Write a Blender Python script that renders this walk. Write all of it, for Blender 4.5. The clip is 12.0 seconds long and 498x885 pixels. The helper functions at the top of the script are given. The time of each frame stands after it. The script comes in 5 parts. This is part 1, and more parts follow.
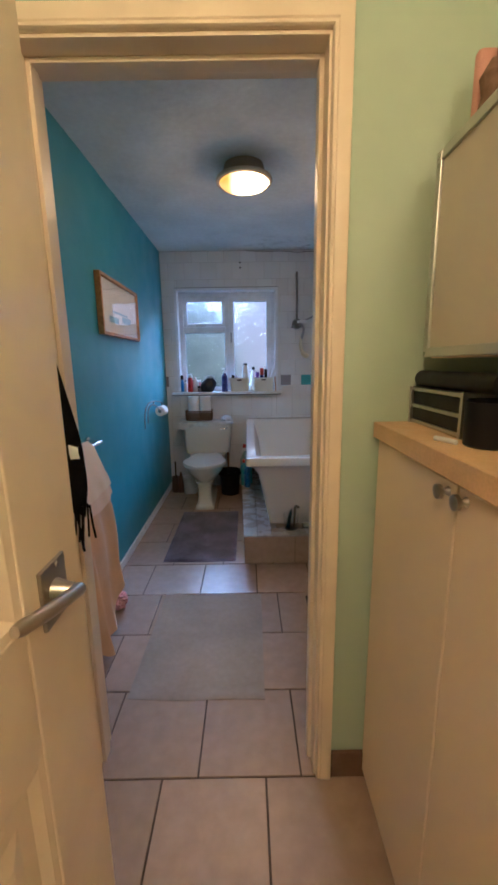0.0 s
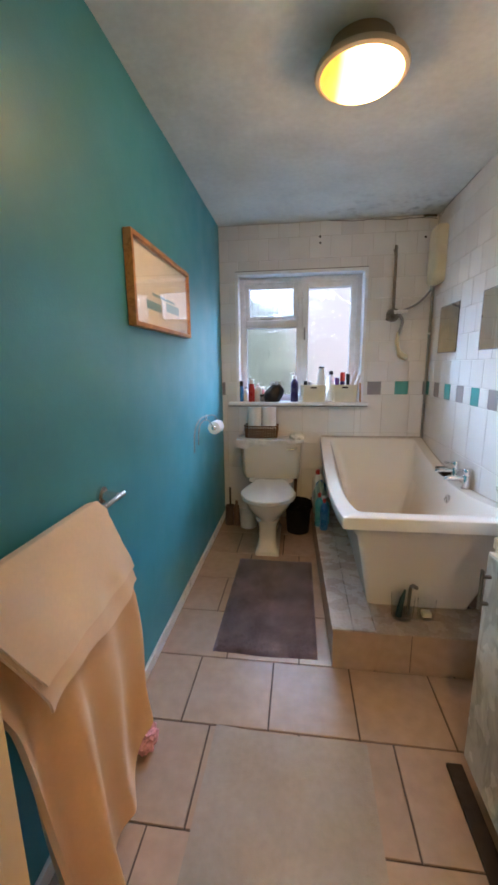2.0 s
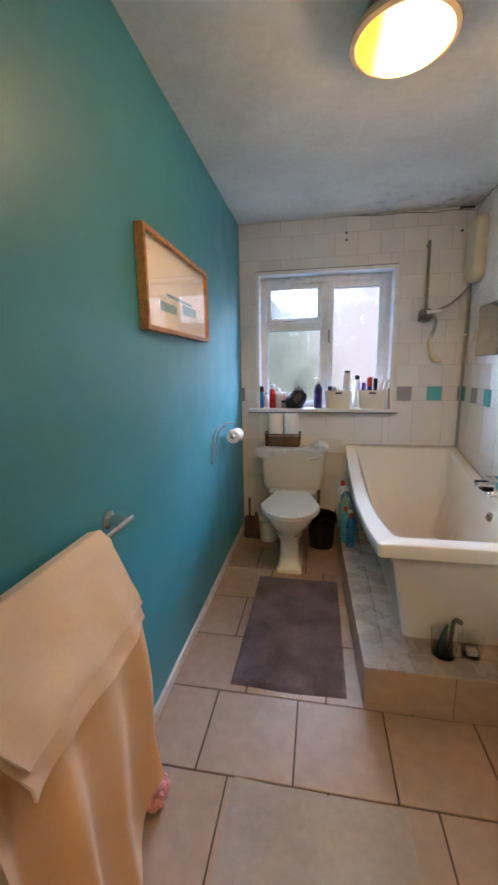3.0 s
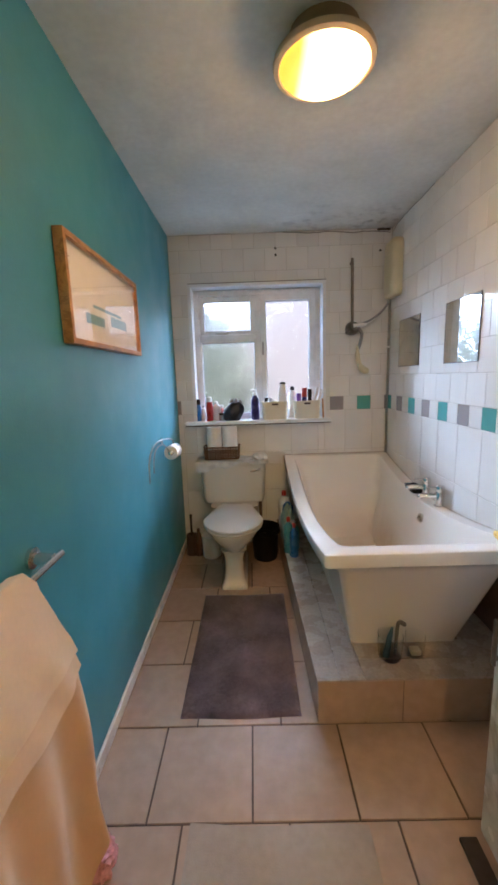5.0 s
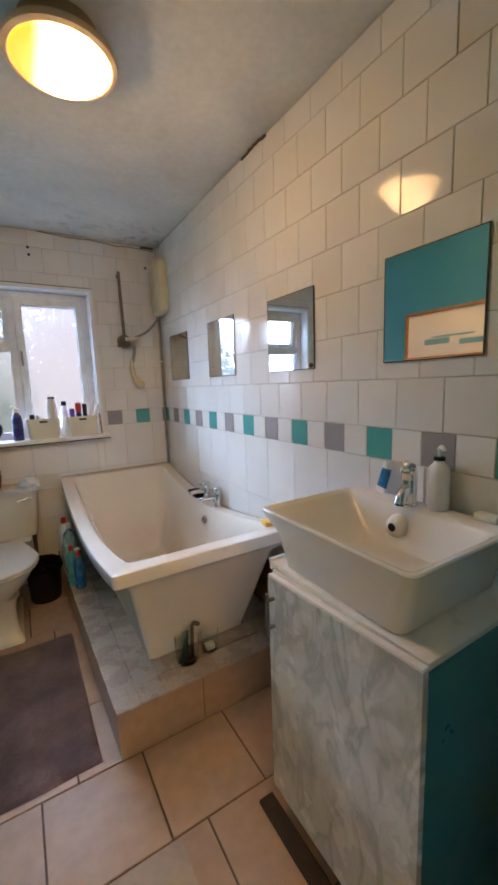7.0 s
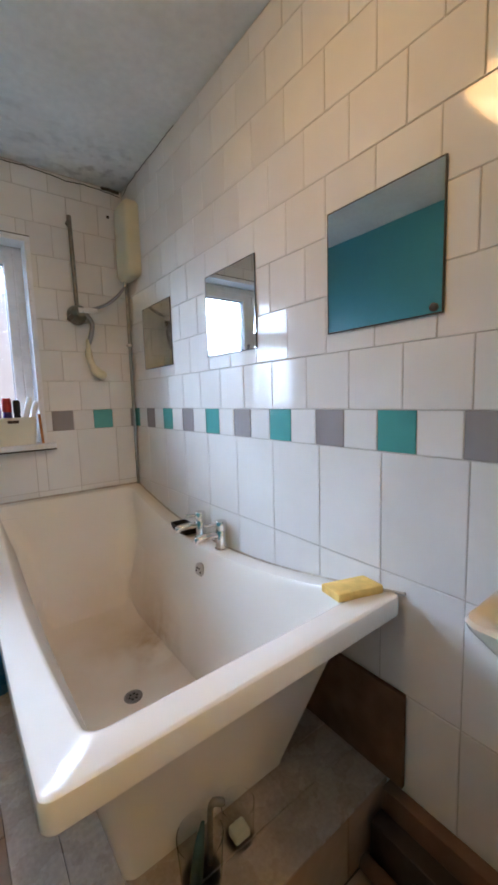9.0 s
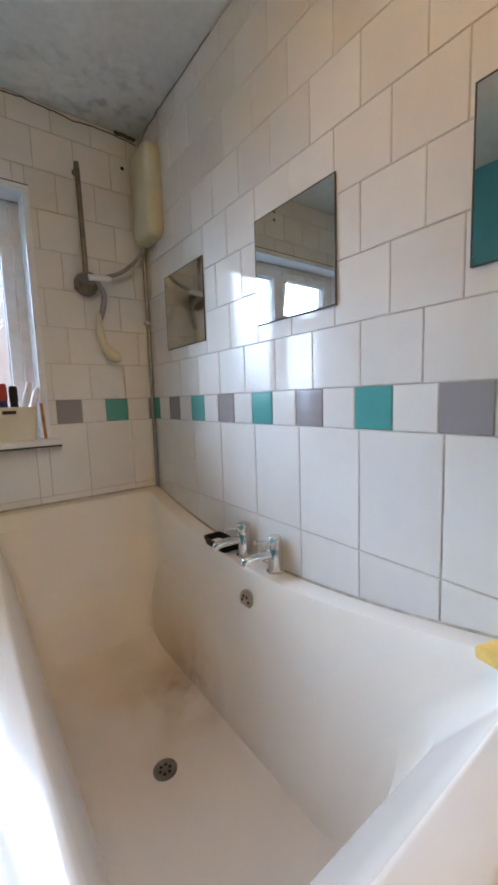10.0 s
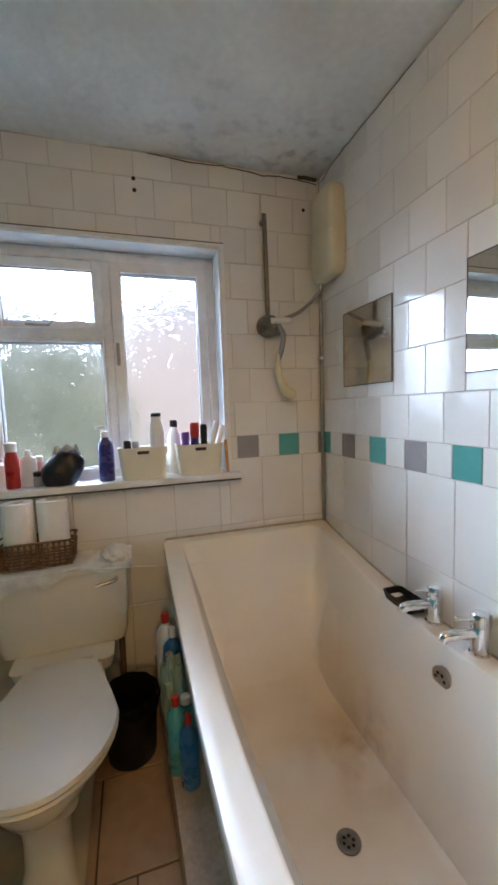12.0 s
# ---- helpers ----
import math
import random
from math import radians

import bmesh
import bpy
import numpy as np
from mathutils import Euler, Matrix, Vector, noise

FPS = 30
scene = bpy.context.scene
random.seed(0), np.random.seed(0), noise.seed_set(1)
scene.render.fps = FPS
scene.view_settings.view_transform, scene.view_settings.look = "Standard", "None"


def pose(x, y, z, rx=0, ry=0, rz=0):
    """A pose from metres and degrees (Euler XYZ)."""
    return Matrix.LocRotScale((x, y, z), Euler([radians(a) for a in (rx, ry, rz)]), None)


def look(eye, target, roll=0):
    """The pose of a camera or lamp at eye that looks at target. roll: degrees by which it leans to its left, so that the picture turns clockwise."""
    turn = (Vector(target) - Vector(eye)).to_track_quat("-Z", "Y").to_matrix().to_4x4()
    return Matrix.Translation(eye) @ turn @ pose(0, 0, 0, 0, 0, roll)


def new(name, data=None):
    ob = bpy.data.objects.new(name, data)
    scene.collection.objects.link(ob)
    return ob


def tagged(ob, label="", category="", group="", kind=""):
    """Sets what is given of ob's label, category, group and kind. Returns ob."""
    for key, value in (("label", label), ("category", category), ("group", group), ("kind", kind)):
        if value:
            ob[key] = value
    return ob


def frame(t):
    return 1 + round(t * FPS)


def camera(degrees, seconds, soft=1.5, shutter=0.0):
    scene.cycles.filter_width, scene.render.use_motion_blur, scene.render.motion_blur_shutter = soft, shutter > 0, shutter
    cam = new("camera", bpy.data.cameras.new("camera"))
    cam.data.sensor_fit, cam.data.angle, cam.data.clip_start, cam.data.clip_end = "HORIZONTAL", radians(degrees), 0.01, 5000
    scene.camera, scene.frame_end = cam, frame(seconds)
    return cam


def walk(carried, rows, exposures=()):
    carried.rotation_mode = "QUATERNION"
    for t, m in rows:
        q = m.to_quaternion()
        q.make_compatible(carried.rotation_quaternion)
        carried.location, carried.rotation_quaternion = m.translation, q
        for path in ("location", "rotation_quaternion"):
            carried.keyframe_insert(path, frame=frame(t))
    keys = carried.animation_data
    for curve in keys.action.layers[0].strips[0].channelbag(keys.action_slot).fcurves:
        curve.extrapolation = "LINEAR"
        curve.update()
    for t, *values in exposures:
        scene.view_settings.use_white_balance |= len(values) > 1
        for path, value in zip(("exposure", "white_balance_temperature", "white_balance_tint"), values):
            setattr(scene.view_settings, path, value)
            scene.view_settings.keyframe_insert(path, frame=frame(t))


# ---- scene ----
cam = camera(66.0, 12.0, soft=3.0)
PATH = [
    (0, (0.089, -0.059, 1.278), (0.095, 1.794, 0.9), -0.9),
    (0.5, (0.068, 0.118, 1.286), (0.06, 1.969, 0.906), -1.0),
    (1, (0.018, 0.358, 1.281), (-0.024, 2.208, 0.901), -0.9),
    (1.5, (-0.045, 0.585, 1.286), (-0.184, 2.431, 0.908), -0.8),
    (2, (-0.103, 0.754, 1.308), (-0.343, 2.591, 0.932), -0.7),
    (2.5, (-0.125, 0.857, 1.32), (-0.457, 2.681, 0.951), -1.0),
    (4.3, (-0.163, 0.957, 1.333), (-0.399, 2.802, 0.998), -1.5),
    (4.5, (-0.162, 0.963, 1.336), (-0.346, 2.815, 1.007), -1.6),
    (5, (-0.16, 0.959, 1.337), (-0.182, 2.822, 1.017), -1.9),
    (5.5, (-0.138, 0.934, 1.339), (0.057, 2.786, 1.015), -2.0),
    (6, (-0.139, 0.944, 1.332), (0.335, 2.743, 1.002), -2.2),
    (6.5, (-0.131, 0.952, 1.333), (0.617, 2.659, 1.022), -2.1),
    (6.7, (-0.135, 0.948, 1.332), (0.718, 2.607, 1.026), -2.3),
    (8.3, (-0.032, 1.366, 1.237), (1.072, 2.884, 1.018), -1.6),
    (8.5, (-0.022, 1.469, 1.241), (1.089, 2.981, 1.014), -1.7),
    (9, (0.043, 1.716, 1.205), (1.177, 3.212, 0.987), -1.7),
    (9.5, (0.093, 1.944, 1.164), (1.223, 3.444, 0.945), -1.9),
    (10, (0.1, 2.102, 1.147), (1.227, 3.604, 0.931), -1.9),
    (10.5, (0.061, 2.183, 1.189), (1.168, 3.7, 0.974), -2.0),
    (11, (-0.002, 2.221, 1.242), (0.983, 3.822, 1.04), -2.0),
    (11.5, (-0.034, 2.22, 1.276), (0.757, 3.926, 1.092), -2.1),
    (12, (-0.027, 2.212, 1.297), (0.521, 4.012, 1.125), -2.0),
]
EXPOSURES = [(0.0, 0.35, 4430, 17), (0.6, 0.42, 4150, 19), (1.5, 0.88, 5080, 16), (2.5, 0.99, 5400, 17), (6.5, 0.86, 5560, 18), (8.5, 0.84, 5420, 16), (9.5, 0.78, 5600, 16), (11.0, 0.60, 5850, 15), (12.0, 0.76, 5850, 15)]
walk(cam, [(t, look(eye, target, roll)) for t, eye, target, roll in PATH], EXPOSURES)

# ---- the main measures of the place, metres ----
XL, XR, YB, YD, ZC = -0.737, 0.880, 3.923, 1.05, 2.353     # bathroom faces: left, right, back, door wall, ceiling
YH = 0.93                                                # hall face of the door wall
HXL, HXR, HYB = -0.85, 0.82, -1.1                        # hall
DX0, DX1, DZ = -0.406, 0.280, 1.972                      # door opening
WX0, WX1, WZ0, WZ1 = -0.602, 0.394, 0.985, 2.005         # window opening

# ---- world and lights ----
world = bpy.data.worlds.new("sky")
scene.world = world
world.use_nodes = True
wn = world.node_tree.nodes
sky = wn.new("ShaderNodeTexSky")
sky.sky_type = "NISHITA"
sky.sun_disc = False
sky.sun_elevation, sky.sun_rotation = radians(42), radians(150)
sky.air_density, sky.dust_density, sky.ozone_density = 1.0, 4.0, 1.0
world.node_tree.links.new(sky.outputs[0], wn["Background"].inputs[0])
wn["Background"].inputs[1].default_value = 0.15


def lamp(name, kind, m, energy, color, size=0.1):
    data = bpy.data.lights.new(name, kind)
    data.energy, data.color = energy, color
    if kind == "AREA":
        data.shape, data.size = "DISK", size
    elif kind == "SUN":
        data.angle = radians(size)
    else:
        data.shadow_soft_size = size
    ob = new(name, data)
    ob.matrix_world = m
    return ob


LX, LY = 0.092, 2.315                                    # ceiling light
lamp("sun", "SUN", look((3, -6, 8), (0, 3, 0)), 1.8, (1.0, 0.96, 0.9), 10)
lamp("bathroom_bulb", "POINT", pose(LX, LY, ZC - 0.105), 6.0, (1.0, 0.57, 0.22), 0.10)
lamp("hall_bulb", "POINT", pose(-0.13, -0.44, ZC - 0.16), 23.0, (1.0, 0.56, 0.19), 0.07)
# second hall lamp, out of view, added to warm the towels and doorway
lamp("hall_fill_lamp", "POINT", pose(0.62, -0.80, ZC - 0.16), 15.0, (1.0, 0.58, 0.22), 0.07)
# bright overcast sky beyond the garden
sky_light = lamp("overcast_sky", "AREA", look((0, 30, 9.5), (0, 4, 1.5)), 70000.0, (0.76, 0.885, 1.0), 1.0)
sky_light.data.shape, sky_light.data.size, sky_light.data.size_y = "RECTANGLE", 64.0, 21.0


# ---- materials ----
def material(name, color, rough=0.5, metal=0.0, var=0.06, scale=9.0, bump=0.1, bump_scale=60.0, fine=0.0,
             stain=None, stain_amount=0.0, stain_scale=3.0, spec=0.5, coat=0.0, piece=0.0, trans=0.0, ior=1.45, sheen=0.0, rough_var=0.08):
    m = bpy.data.materials.new(name)
    m.use_nodes = True
    nt = m.node_tree
    n, l = nt.nodes, nt.links
    b = n["Principled BSDF"]
    co = n.new("ShaderNodeTexCoord").outputs["Object"]
    if piece:
        # every piece takes its own stretch of the pattern
        own = n.new("ShaderNodeVectorMath")
        own.operation = "MULTIPLY_ADD"
        l.new(n.new("ShaderNodeObjectInfo").outputs["Random"], own.inputs[0])
        own.inputs[1].default_value = (31.0, 17.0, 23.0)
        l.new(co, own.inputs[2])
        co = own.outputs[0]

    def noise_tex(s, detail=5, distort=0.0):
        t = n.new("ShaderNodeTexNoise")
        t.inputs["Scale"].default_value, t.inputs["Detail"].default_value = s, detail
        t.inputs["Distortion"].default_value = distort
        l.new(co, t.inputs["Vector"])
        return t.outputs[0]

    def mapped(src, lo, hi, a=0.3, z=0.7):
        r = n.new("ShaderNodeMapRange")
        l.new(src, r.inputs[0])
        r.inputs[1].default_value, r.inputs[2].default_value, r.inputs[3].default_value, r.inputs[4].default_value = a, z, lo, hi
        return r.outputs[0]

    hsv = n.new("ShaderNodeHueSaturation")
    hsv.inputs["Color"].default_value = (*color, 1)
    value = mapped(noise_tex(scale, 6), 1 - var, 1 + var)
    if fine:
        f = n.new("ShaderNodeMath")
        f.operation = "MULTIPLY"
        l.new(value, f.inputs[0])
        l.new(mapped(noise_tex(scale * 14, 3), 1 - fine, 1 + fine), f.inputs[1])
        value = f.outputs[0]
    if piece:
        info = n.new("ShaderNodeObjectInfo")
        f = n.new("ShaderNodeMath")
        f.operation = "MULTIPLY"
        l.new(value, f.inputs[0])
        l.new(mapped(info.outputs["Random"], 1 - piece, 1 + piece, 0, 1), f.inputs[1])
        value = f.outputs[0]
    l.new(value, hsv.inputs["Value"])
    col = hsv.outputs[0]
    if stain:
        mix = n.new("ShaderNodeMix")
        mix.data_type = "RGBA"
        l.new(mapped(noise_tex(stain_scale, 8, 0.6), 0, stain_amount, 0.5, 0.72), mix.inputs[0])
        l.new(col, mix.inputs[6])
        mix.inputs[7].default_value = (*stain, 1)
        col = mix.outputs[2]
    l.new(col, b.inputs["Base Color"])
    l.new(mapped(noise_tex(scale * 2.3, 4), max(rough - rough_var, 0.02), min(rough + rough_var, 1)), b.inputs["Roughness"])
    b.inputs["Metallic"].default_value = metal
    b.inputs["Specular IOR Level"].default_value = spec
    b.inputs["Coat Weight"].default_value = coat
    b.inputs["Transmission Weight"].default_value = trans
    b.inputs["IOR"].default_value = ior
    b.inputs["Sheen Weight"].default_value = sheen
    if bump:
        bp = n.new("ShaderNodeBump")
        bp.inputs["Strength"].default_value, bp.inputs["Distance"].default_value = bump, 0.004
        l.new(noise_tex(bump_scale, 5), bp.inputs["Height"])
        l.new(bp.outputs[0], b.inputs["Normal"])
    return m


def plain(name, color, rough=0.4, metal=0.0, **k):
    return material(name, color, rough, metal, var=k.pop("var", 0.05), bump=k.pop("bump", 0.03), **k)


TEAL = material("teal_paint", (0.058, 0.30, 0.375), 0.46, spec=1.0, var=0.05, scale=2.2, bump=0.14, bump_scale=130, fine=0.02)
GREEN = material("pale_green_paint", (0.44, 0.53, 0.40), 0.55, var=0.04, scale=2, bump=0.12, bump_scale=120)
CEIL = material("ceiling_plaster", (0.77, 0.785, 0.765), 0.85, var=0.10, scale=2.4, bump=0.5, bump_scale=24, fine=0.04, stain=(0.20, 0.20, 0.185), stain_amount=0.2, stain_scale=1.7)
WHITE_PAINT = material("white_gloss_paint", (0.78, 0.76, 0.72), 0.32, var=0.05, scale=7, bump=0.12, bump_scale=35, stain=(0.5, 0.46, 0.38), stain_amount=0.25, stain_scale=5)
CREAM_PAINT = material("cream_gloss_paint", (0.79, 0.655, 0.48), 0.36, var=0.05, scale=6, bump=0.12, bump_scale=40, stain=(0.5, 0.4, 0.24), stain_amount=0.2, stain_scale=4)
REVEAL = material("window_reveal_paint", (0.80, 0.82, 0.84), 0.4, var=0.04, bump=0.15, bump_scale=30, stain=(0.4, 0.38, 0.34), stain_amount=0.3, stain_scale=7)
UPVC = plain("white_window_plastic", (0.80, 0.81, 0.83), 0.28, stain=(0.55, 0.55, 0.53), stain_amount=0.25, stain_scale=6)
GROUT = material("grey_grout", (0.52, 0.495, 0.45), 0.9, var=0.2, scale=14, bump=0.3, bump_scale=150)
TILE_W = material("white_glazed_tile", (0.75, 0.74, 0.715), 0.07, var=0.03, scale=5, bump=0.03, bump_scale=14, piece=0.035, stain=(0.55, 0.48, 0.38), stain_amount=0.18, stain_scale=2.2, rough_var=0.0)
TILE_T = material("teal_glazed_tile", (0.10, 0.36, 0.34), 0.13, var=0.05, bump=0.05, bump_scale=14, piece=0.1, coat=0.3)
TILE_G = material("grey_glazed_tile", (0.29, 0.27, 0.275), 0.13, var=0.05, bump=0.05, bump_scale=14, piece=0.08, coat=0.3)
FLOOR_T = material("beige_floor_tile", (0.425, 0.305, 0.225), 0.27, var=0.0, scale=1.6, bump=0.07, bump_scale=60, fine=0.07, piece=0.06, rough_var=0.0)
FLOOR_G = material("dark_floor_grout", (0.10, 0.072, 0.055), 0.92, var=0.25, scale=20, bump=0.4, bump_scale=200)
BATH = material("white_bath_acrylic", (0.82, 0.78, 0.71), 0.14, var=0.0, scale=2, bump=0.03, bump_scale=10, coat=0.0, rough_var=0.0)
CERAMIC = material("white_ceramic", (0.73, 0.705, 0.64), 0.12, var=0.0, scale=4, bump=0.02, bump_scale=10, coat=0.4, rough_var=0.0)
SEAT = material("white_seat_plastic", (0.64, 0.62, 0.565), 0.38, var=0.02, bump=0.02)
CHROME = material("chrome", (0.74, 0.74, 0.73), 0.17, 1.0, var=0.0, scale=20, bump=0.02, rough_var=0.0)
NICKEL = material("brushed_nickel", (0.50, 0.46, 0.40), 0.32, 1.0, var=0.0, scale=40, bump=0.0, rough_var=0.0)
MIRROR = material("mirror_glass", (0.80, 0.83, 0.82), 0.012, 1.0, var=0.01, bump=0.0, rough_var=0.004)
MIRROR_OLD = material("worn_mirror_glass", (0.62, 0.62, 0.56), 0.06, 1.0, var=0.12, scale=8, bump=0.03, bump_scale=20, stain=(0.30, 0.26, 0.18), stain_amount=0.5, stain_scale=6)
DARK_EDGE = plain("dark_mirror_edge", (0.06, 0.055, 0.05), 0.5)
BLACK = plain("black_plastic", (0.009, 0.009, 0.010), 0.45, spec=0.25)
BLACK_CLOTH = material("black_wool", (0.006, 0.006, 0.007), 0.95, var=0.25, scale=30, bump=0.5, bump_scale=260, spec=0.1)
TOWEL = material("beige_terry", (0.74, 0.46, 0.25), 0.95, var=0.04, scale=7, bump=0.35, bump_scale=700, fine=0.02, sheen=0.3, spec=0.1)
# pale terry darkened for the under layer, so its hem stands out
TOWEL3 = material("darkened_pale_terry", (0.86, 0.62, 0.41), 0.95, var=0.03, scale=7, bump=0.35, bump_scale=700, fine=0.02, sheen=0.3, spec=0.1)
TOWEL2 = material("pale_terry", (0.92, 0.71, 0.50), 0.95, var=0.03, scale=7, bump=0.35, bump_scale=700, fine=0.02, sheen=0.3, spec=0.1)
MAT_P = material("mauve_bath_mat", (0.150, 0.108, 0.124), 0.98, var=0.5, scale=5, bump=1.0, bump_scale=300, fine=0.18, sheen=0.3, spec=0.1)
MAT_B = material("thin_beige_mat", (0.36, 0.295, 0.235), 0.75, var=0.14, scale=3, bump=0.25, bump_scale=220, fine=0.05, spec=0.2)
WOOD = material("oak_frame", (0.50, 0.24, 0.075), 0.42, var=0.22, scale=16, bump=0.15, bump_scale=90, fine=0.1)
BEECH = material("beech_worktop", (0.70, 0.47, 0.21), 0.38, var=0.10, scale=12, bump=0.06, bump_scale=80, fine=0.06)
BEECH_EDGE = material("beech_edging", (0.66, 0.44, 0.20), 0.42, var=0.10, scale=12, bump=0.05, bump_scale=80, fine=0.06)
CABINET = material("cream_laminate", (0.80, 0.645, 0.44), 0.48, var=0.03, scale=3, bump=0.03, rough_var=0.02)
SILVER = plain("satin_aluminium", (0.55, 0.54, 0.50), 0.35, 1.0)
FROST = plain("frosted_glass_panel", (0.56, 0.50, 0.38), 0.40, var=0.02)
PIPE_METAL = material("dull_plated_pipe", (0.36, 0.37, 0.36), 0.42, 1.0, var=0.15, scale=30, bump=0.03)
TARNISH = material("tarnished_chrome", (0.20, 0.185, 0.16), 0.38, 0.7, var=0.3, scale=30, bump=0.1)
PAPER = plain("picture_paper", (0.78, 0.76, 0.72), 0.7, bump=0.1)
PICTURE_BLUE = plain("pale_blue_print", (0.16, 0.36, 0.46), 0.7)
TISSUE = material("tissue_paper", (0.82, 0.81, 0.78), 0.95, var=0.03, bump=0.4, bump_scale=200)
WICKER = material("brown_wicker", (0.15, 0.085, 0.045), 0.75, var=0.3, scale=40, bump=0.5, bump_scale=160)
CLOTH_W = material("grey_white_cloth", (0.72, 0.72, 0.70), 0.95, var=0.2, scale=12, bump=0.6, bump_scale=240, stain=(0.40, 0.42, 0.42), stain_amount=0.6, stain_scale=9)
OLD_PLASTIC = material("yellowed_plastic", (0.68, 0.62, 0.43), 0.35, var=0.06, scale=7, bump=0.04, stain=(0.5, 0.40, 0.2), stain_amount=0.4, stain_scale=6)
CREAM_TUB = plain("cream_plastic_tub", (0.74, 0.70, 0.56), 0.4, stain=(0.55, 0.5, 0.36), stain_amount=0.3)
SPONGE = material("yellow_sponge", (0.86, 0.60, 0.17), 0.95, var=0.1, scale=40, bump=0.9, bump_scale=300)
MARBLE = material("marble_laminate", (0.60, 0.63, 0.60), 0.24, var=0.10, scale=4, bump=0.02, stain=(0.40, 0.41, 0.40), stain_amount=0.5, stain_scale=5)
# the teal wall's reflection is put into the side panel's own colour
SIDE_REFLECTION = material("side_with_teal_reflection", (0.05, 0.24, 0.30), 0.35, var=0.06, scale=3, bump=0.08)
# dark brown for boards, and for openings and a recess shown as solid colour
DARK_BROWN = material("dark_brown_boards_and_gaps", (0.032, 0.021, 0.016), 0.6, var=0.3, scale=14, bump=0.3)
BROWN_BOARD = material("brown_chipboard", (0.16, 0.09, 0.055), 0.85, var=0.25, scale=12, bump=0.3)
PLINTH_TOP = material("grey_wood_plank_vinyl", (0.43, 0.35, 0.285), 0.28, var=0.12, scale=6, bump=0.12, fine=0.1, stain=(0.34, 0.27, 0.22), stain_amount=0.15, stain_scale=5)
CLEAR = plain("clear_plastic", (0.97, 0.98, 0.98), 0.05, trans=1.0, ior=1.06, var=0.01)
PINK = material("pink_net", (0.74, 0.36, 0.38), 0.9, var=0.2, scale=60, bump=0.8, bump_scale=300)
SEALANT = plain("stained_sealant", (0.42, 0.38, 0.32), 0.6, var=0.25, scale=30)
MOULD = plain("dark_mould", (0.09, 0.085, 0.07), 0.95, var=0.4, scale=50)
WHITE_PL = plain("white_plastic", (0.78, 0.78, 0.77), 0.35)
NAVY = plain("navy_plastic", (0.035, 0.03, 0.14), 0.28)
RED = plain("red_plastic", (0.42, 0.03, 0.025), 0.32)
PURPLE = plain("purple_plastic", (0.13, 0.05, 0.32), 0.3)
BLUE = plain("blue_plastic", (0.03, 0.16, 0.42), 0.3)
TURQ = plain("turquoise_plastic", (0.08, 0.36, 0.42), 0.3)
SAGE = plain("pale_green_packet", (0.30, 0.42, 0.36), 0.4, bump=0.4, bump_scale=30)
GREY_PL = plain("grey_plastic", (0.28, 0.28, 0.30), 0.4)
LAWN = material("lawn", (0.05, 0.10, 0.03), 0.95, var=0.3, scale=3, bump=0.3)
HEDGE = material("hedge_leaves", (0.27, 0.30, 0.235), 0.8, var=0.3, scale=8, bump=0.3, piece=0.2)
BRICK = material("brick_wall", (0.40, 0.355, 0.34), 0.9, var=0.2, scale=6, bump=0.3)
ROOF = plain("roof_slate", (0.10, 0.09, 0.09), 0.8)


def obscure_glass():
    m = bpy.data.materials.new("swirled_obscure_glass")
    m.use_nodes = True
    n, l = m.node_tree.nodes, m.node_tree.links
    b = n["Principled BSDF"]
    b.inputs["Base Color"].default_value = (0.93, 0.95, 0.95, 1)
    b.inputs["Transmission Weight"].default_value = 1.0
    b.inputs["Roughness"].default_value = 0.22
    b.inputs["IOR"].default_value = 1.30
    co = n.new("ShaderNodeTexCoord")
    t = n.new("ShaderNodeTexNoise")
    t.inputs["Scale"].default_value, t.inputs["Detail"].default_value, t.inputs["Distortion"].default_value = 17.0, 1.5, 0.7
    l.new(co.outputs["Object"], t.inputs["Vector"])
    k = n.new("ShaderNodeMath")
    k.operation = "MULTIPLY"
    l.new(t.outputs[0], k.inputs[0])
    k.inputs[1].default_value = 44.0
    s = n.new("ShaderNodeMath")
    s.operation = "SINE"
    l.new(k.outputs[0], s.inputs[0])
    bp = n.new("ShaderNodeBump")
    bp.inputs["Strength"].default_value, bp.inputs["Distance"].default_value = 0.28, 0.003
    l.new(s.outputs[0], bp.inputs["Height"])
    l.new(bp.outputs[0], b.inputs["Normal"])
    return m


def lit_dome():
    m = bpy.data.materials.new("lit_opal_glass")
    m.use_nodes = True
    n, l = m.node_tree.nodes, m.node_tree.links
    b = n["Principled BSDF"]
    b.inputs["Base Color"].default_value = (0.8, 0.7, 0.4, 1)
    b.inputs["Roughness"].default_value = 0.3
    co = n.new("ShaderNodeTexCoord")
    sep = n.new("ShaderNodeSeparateXYZ")
    l.new(co.outputs["Object"], sep.inputs[0])
    ramp = n.new("ShaderNodeMapRange")
    l.new(sep.outputs[0], ramp.inputs[0])
    for k, v in enumerate((-0.085, 0.050, 0.0, 1.0)):
        ramp.inputs[k + 1].default_value = v
    mix = n.new("ShaderNodeMix")
    mix.data_type = "RGBA"
    l.new(ramp.outputs[0], mix.inputs[0])
    # emission runs from dim yellow to bright along x
    mix.inputs[6].default_value, mix.inputs[7].default_value = (0.075, 0.032, 0.0006, 1), (1.0, 0.54, 0.17, 1)
    l.new(mix.outputs[2], b.inputs["Emission Color"])
    b.inputs["Emission Strength"].default_value = 13.0
    return m


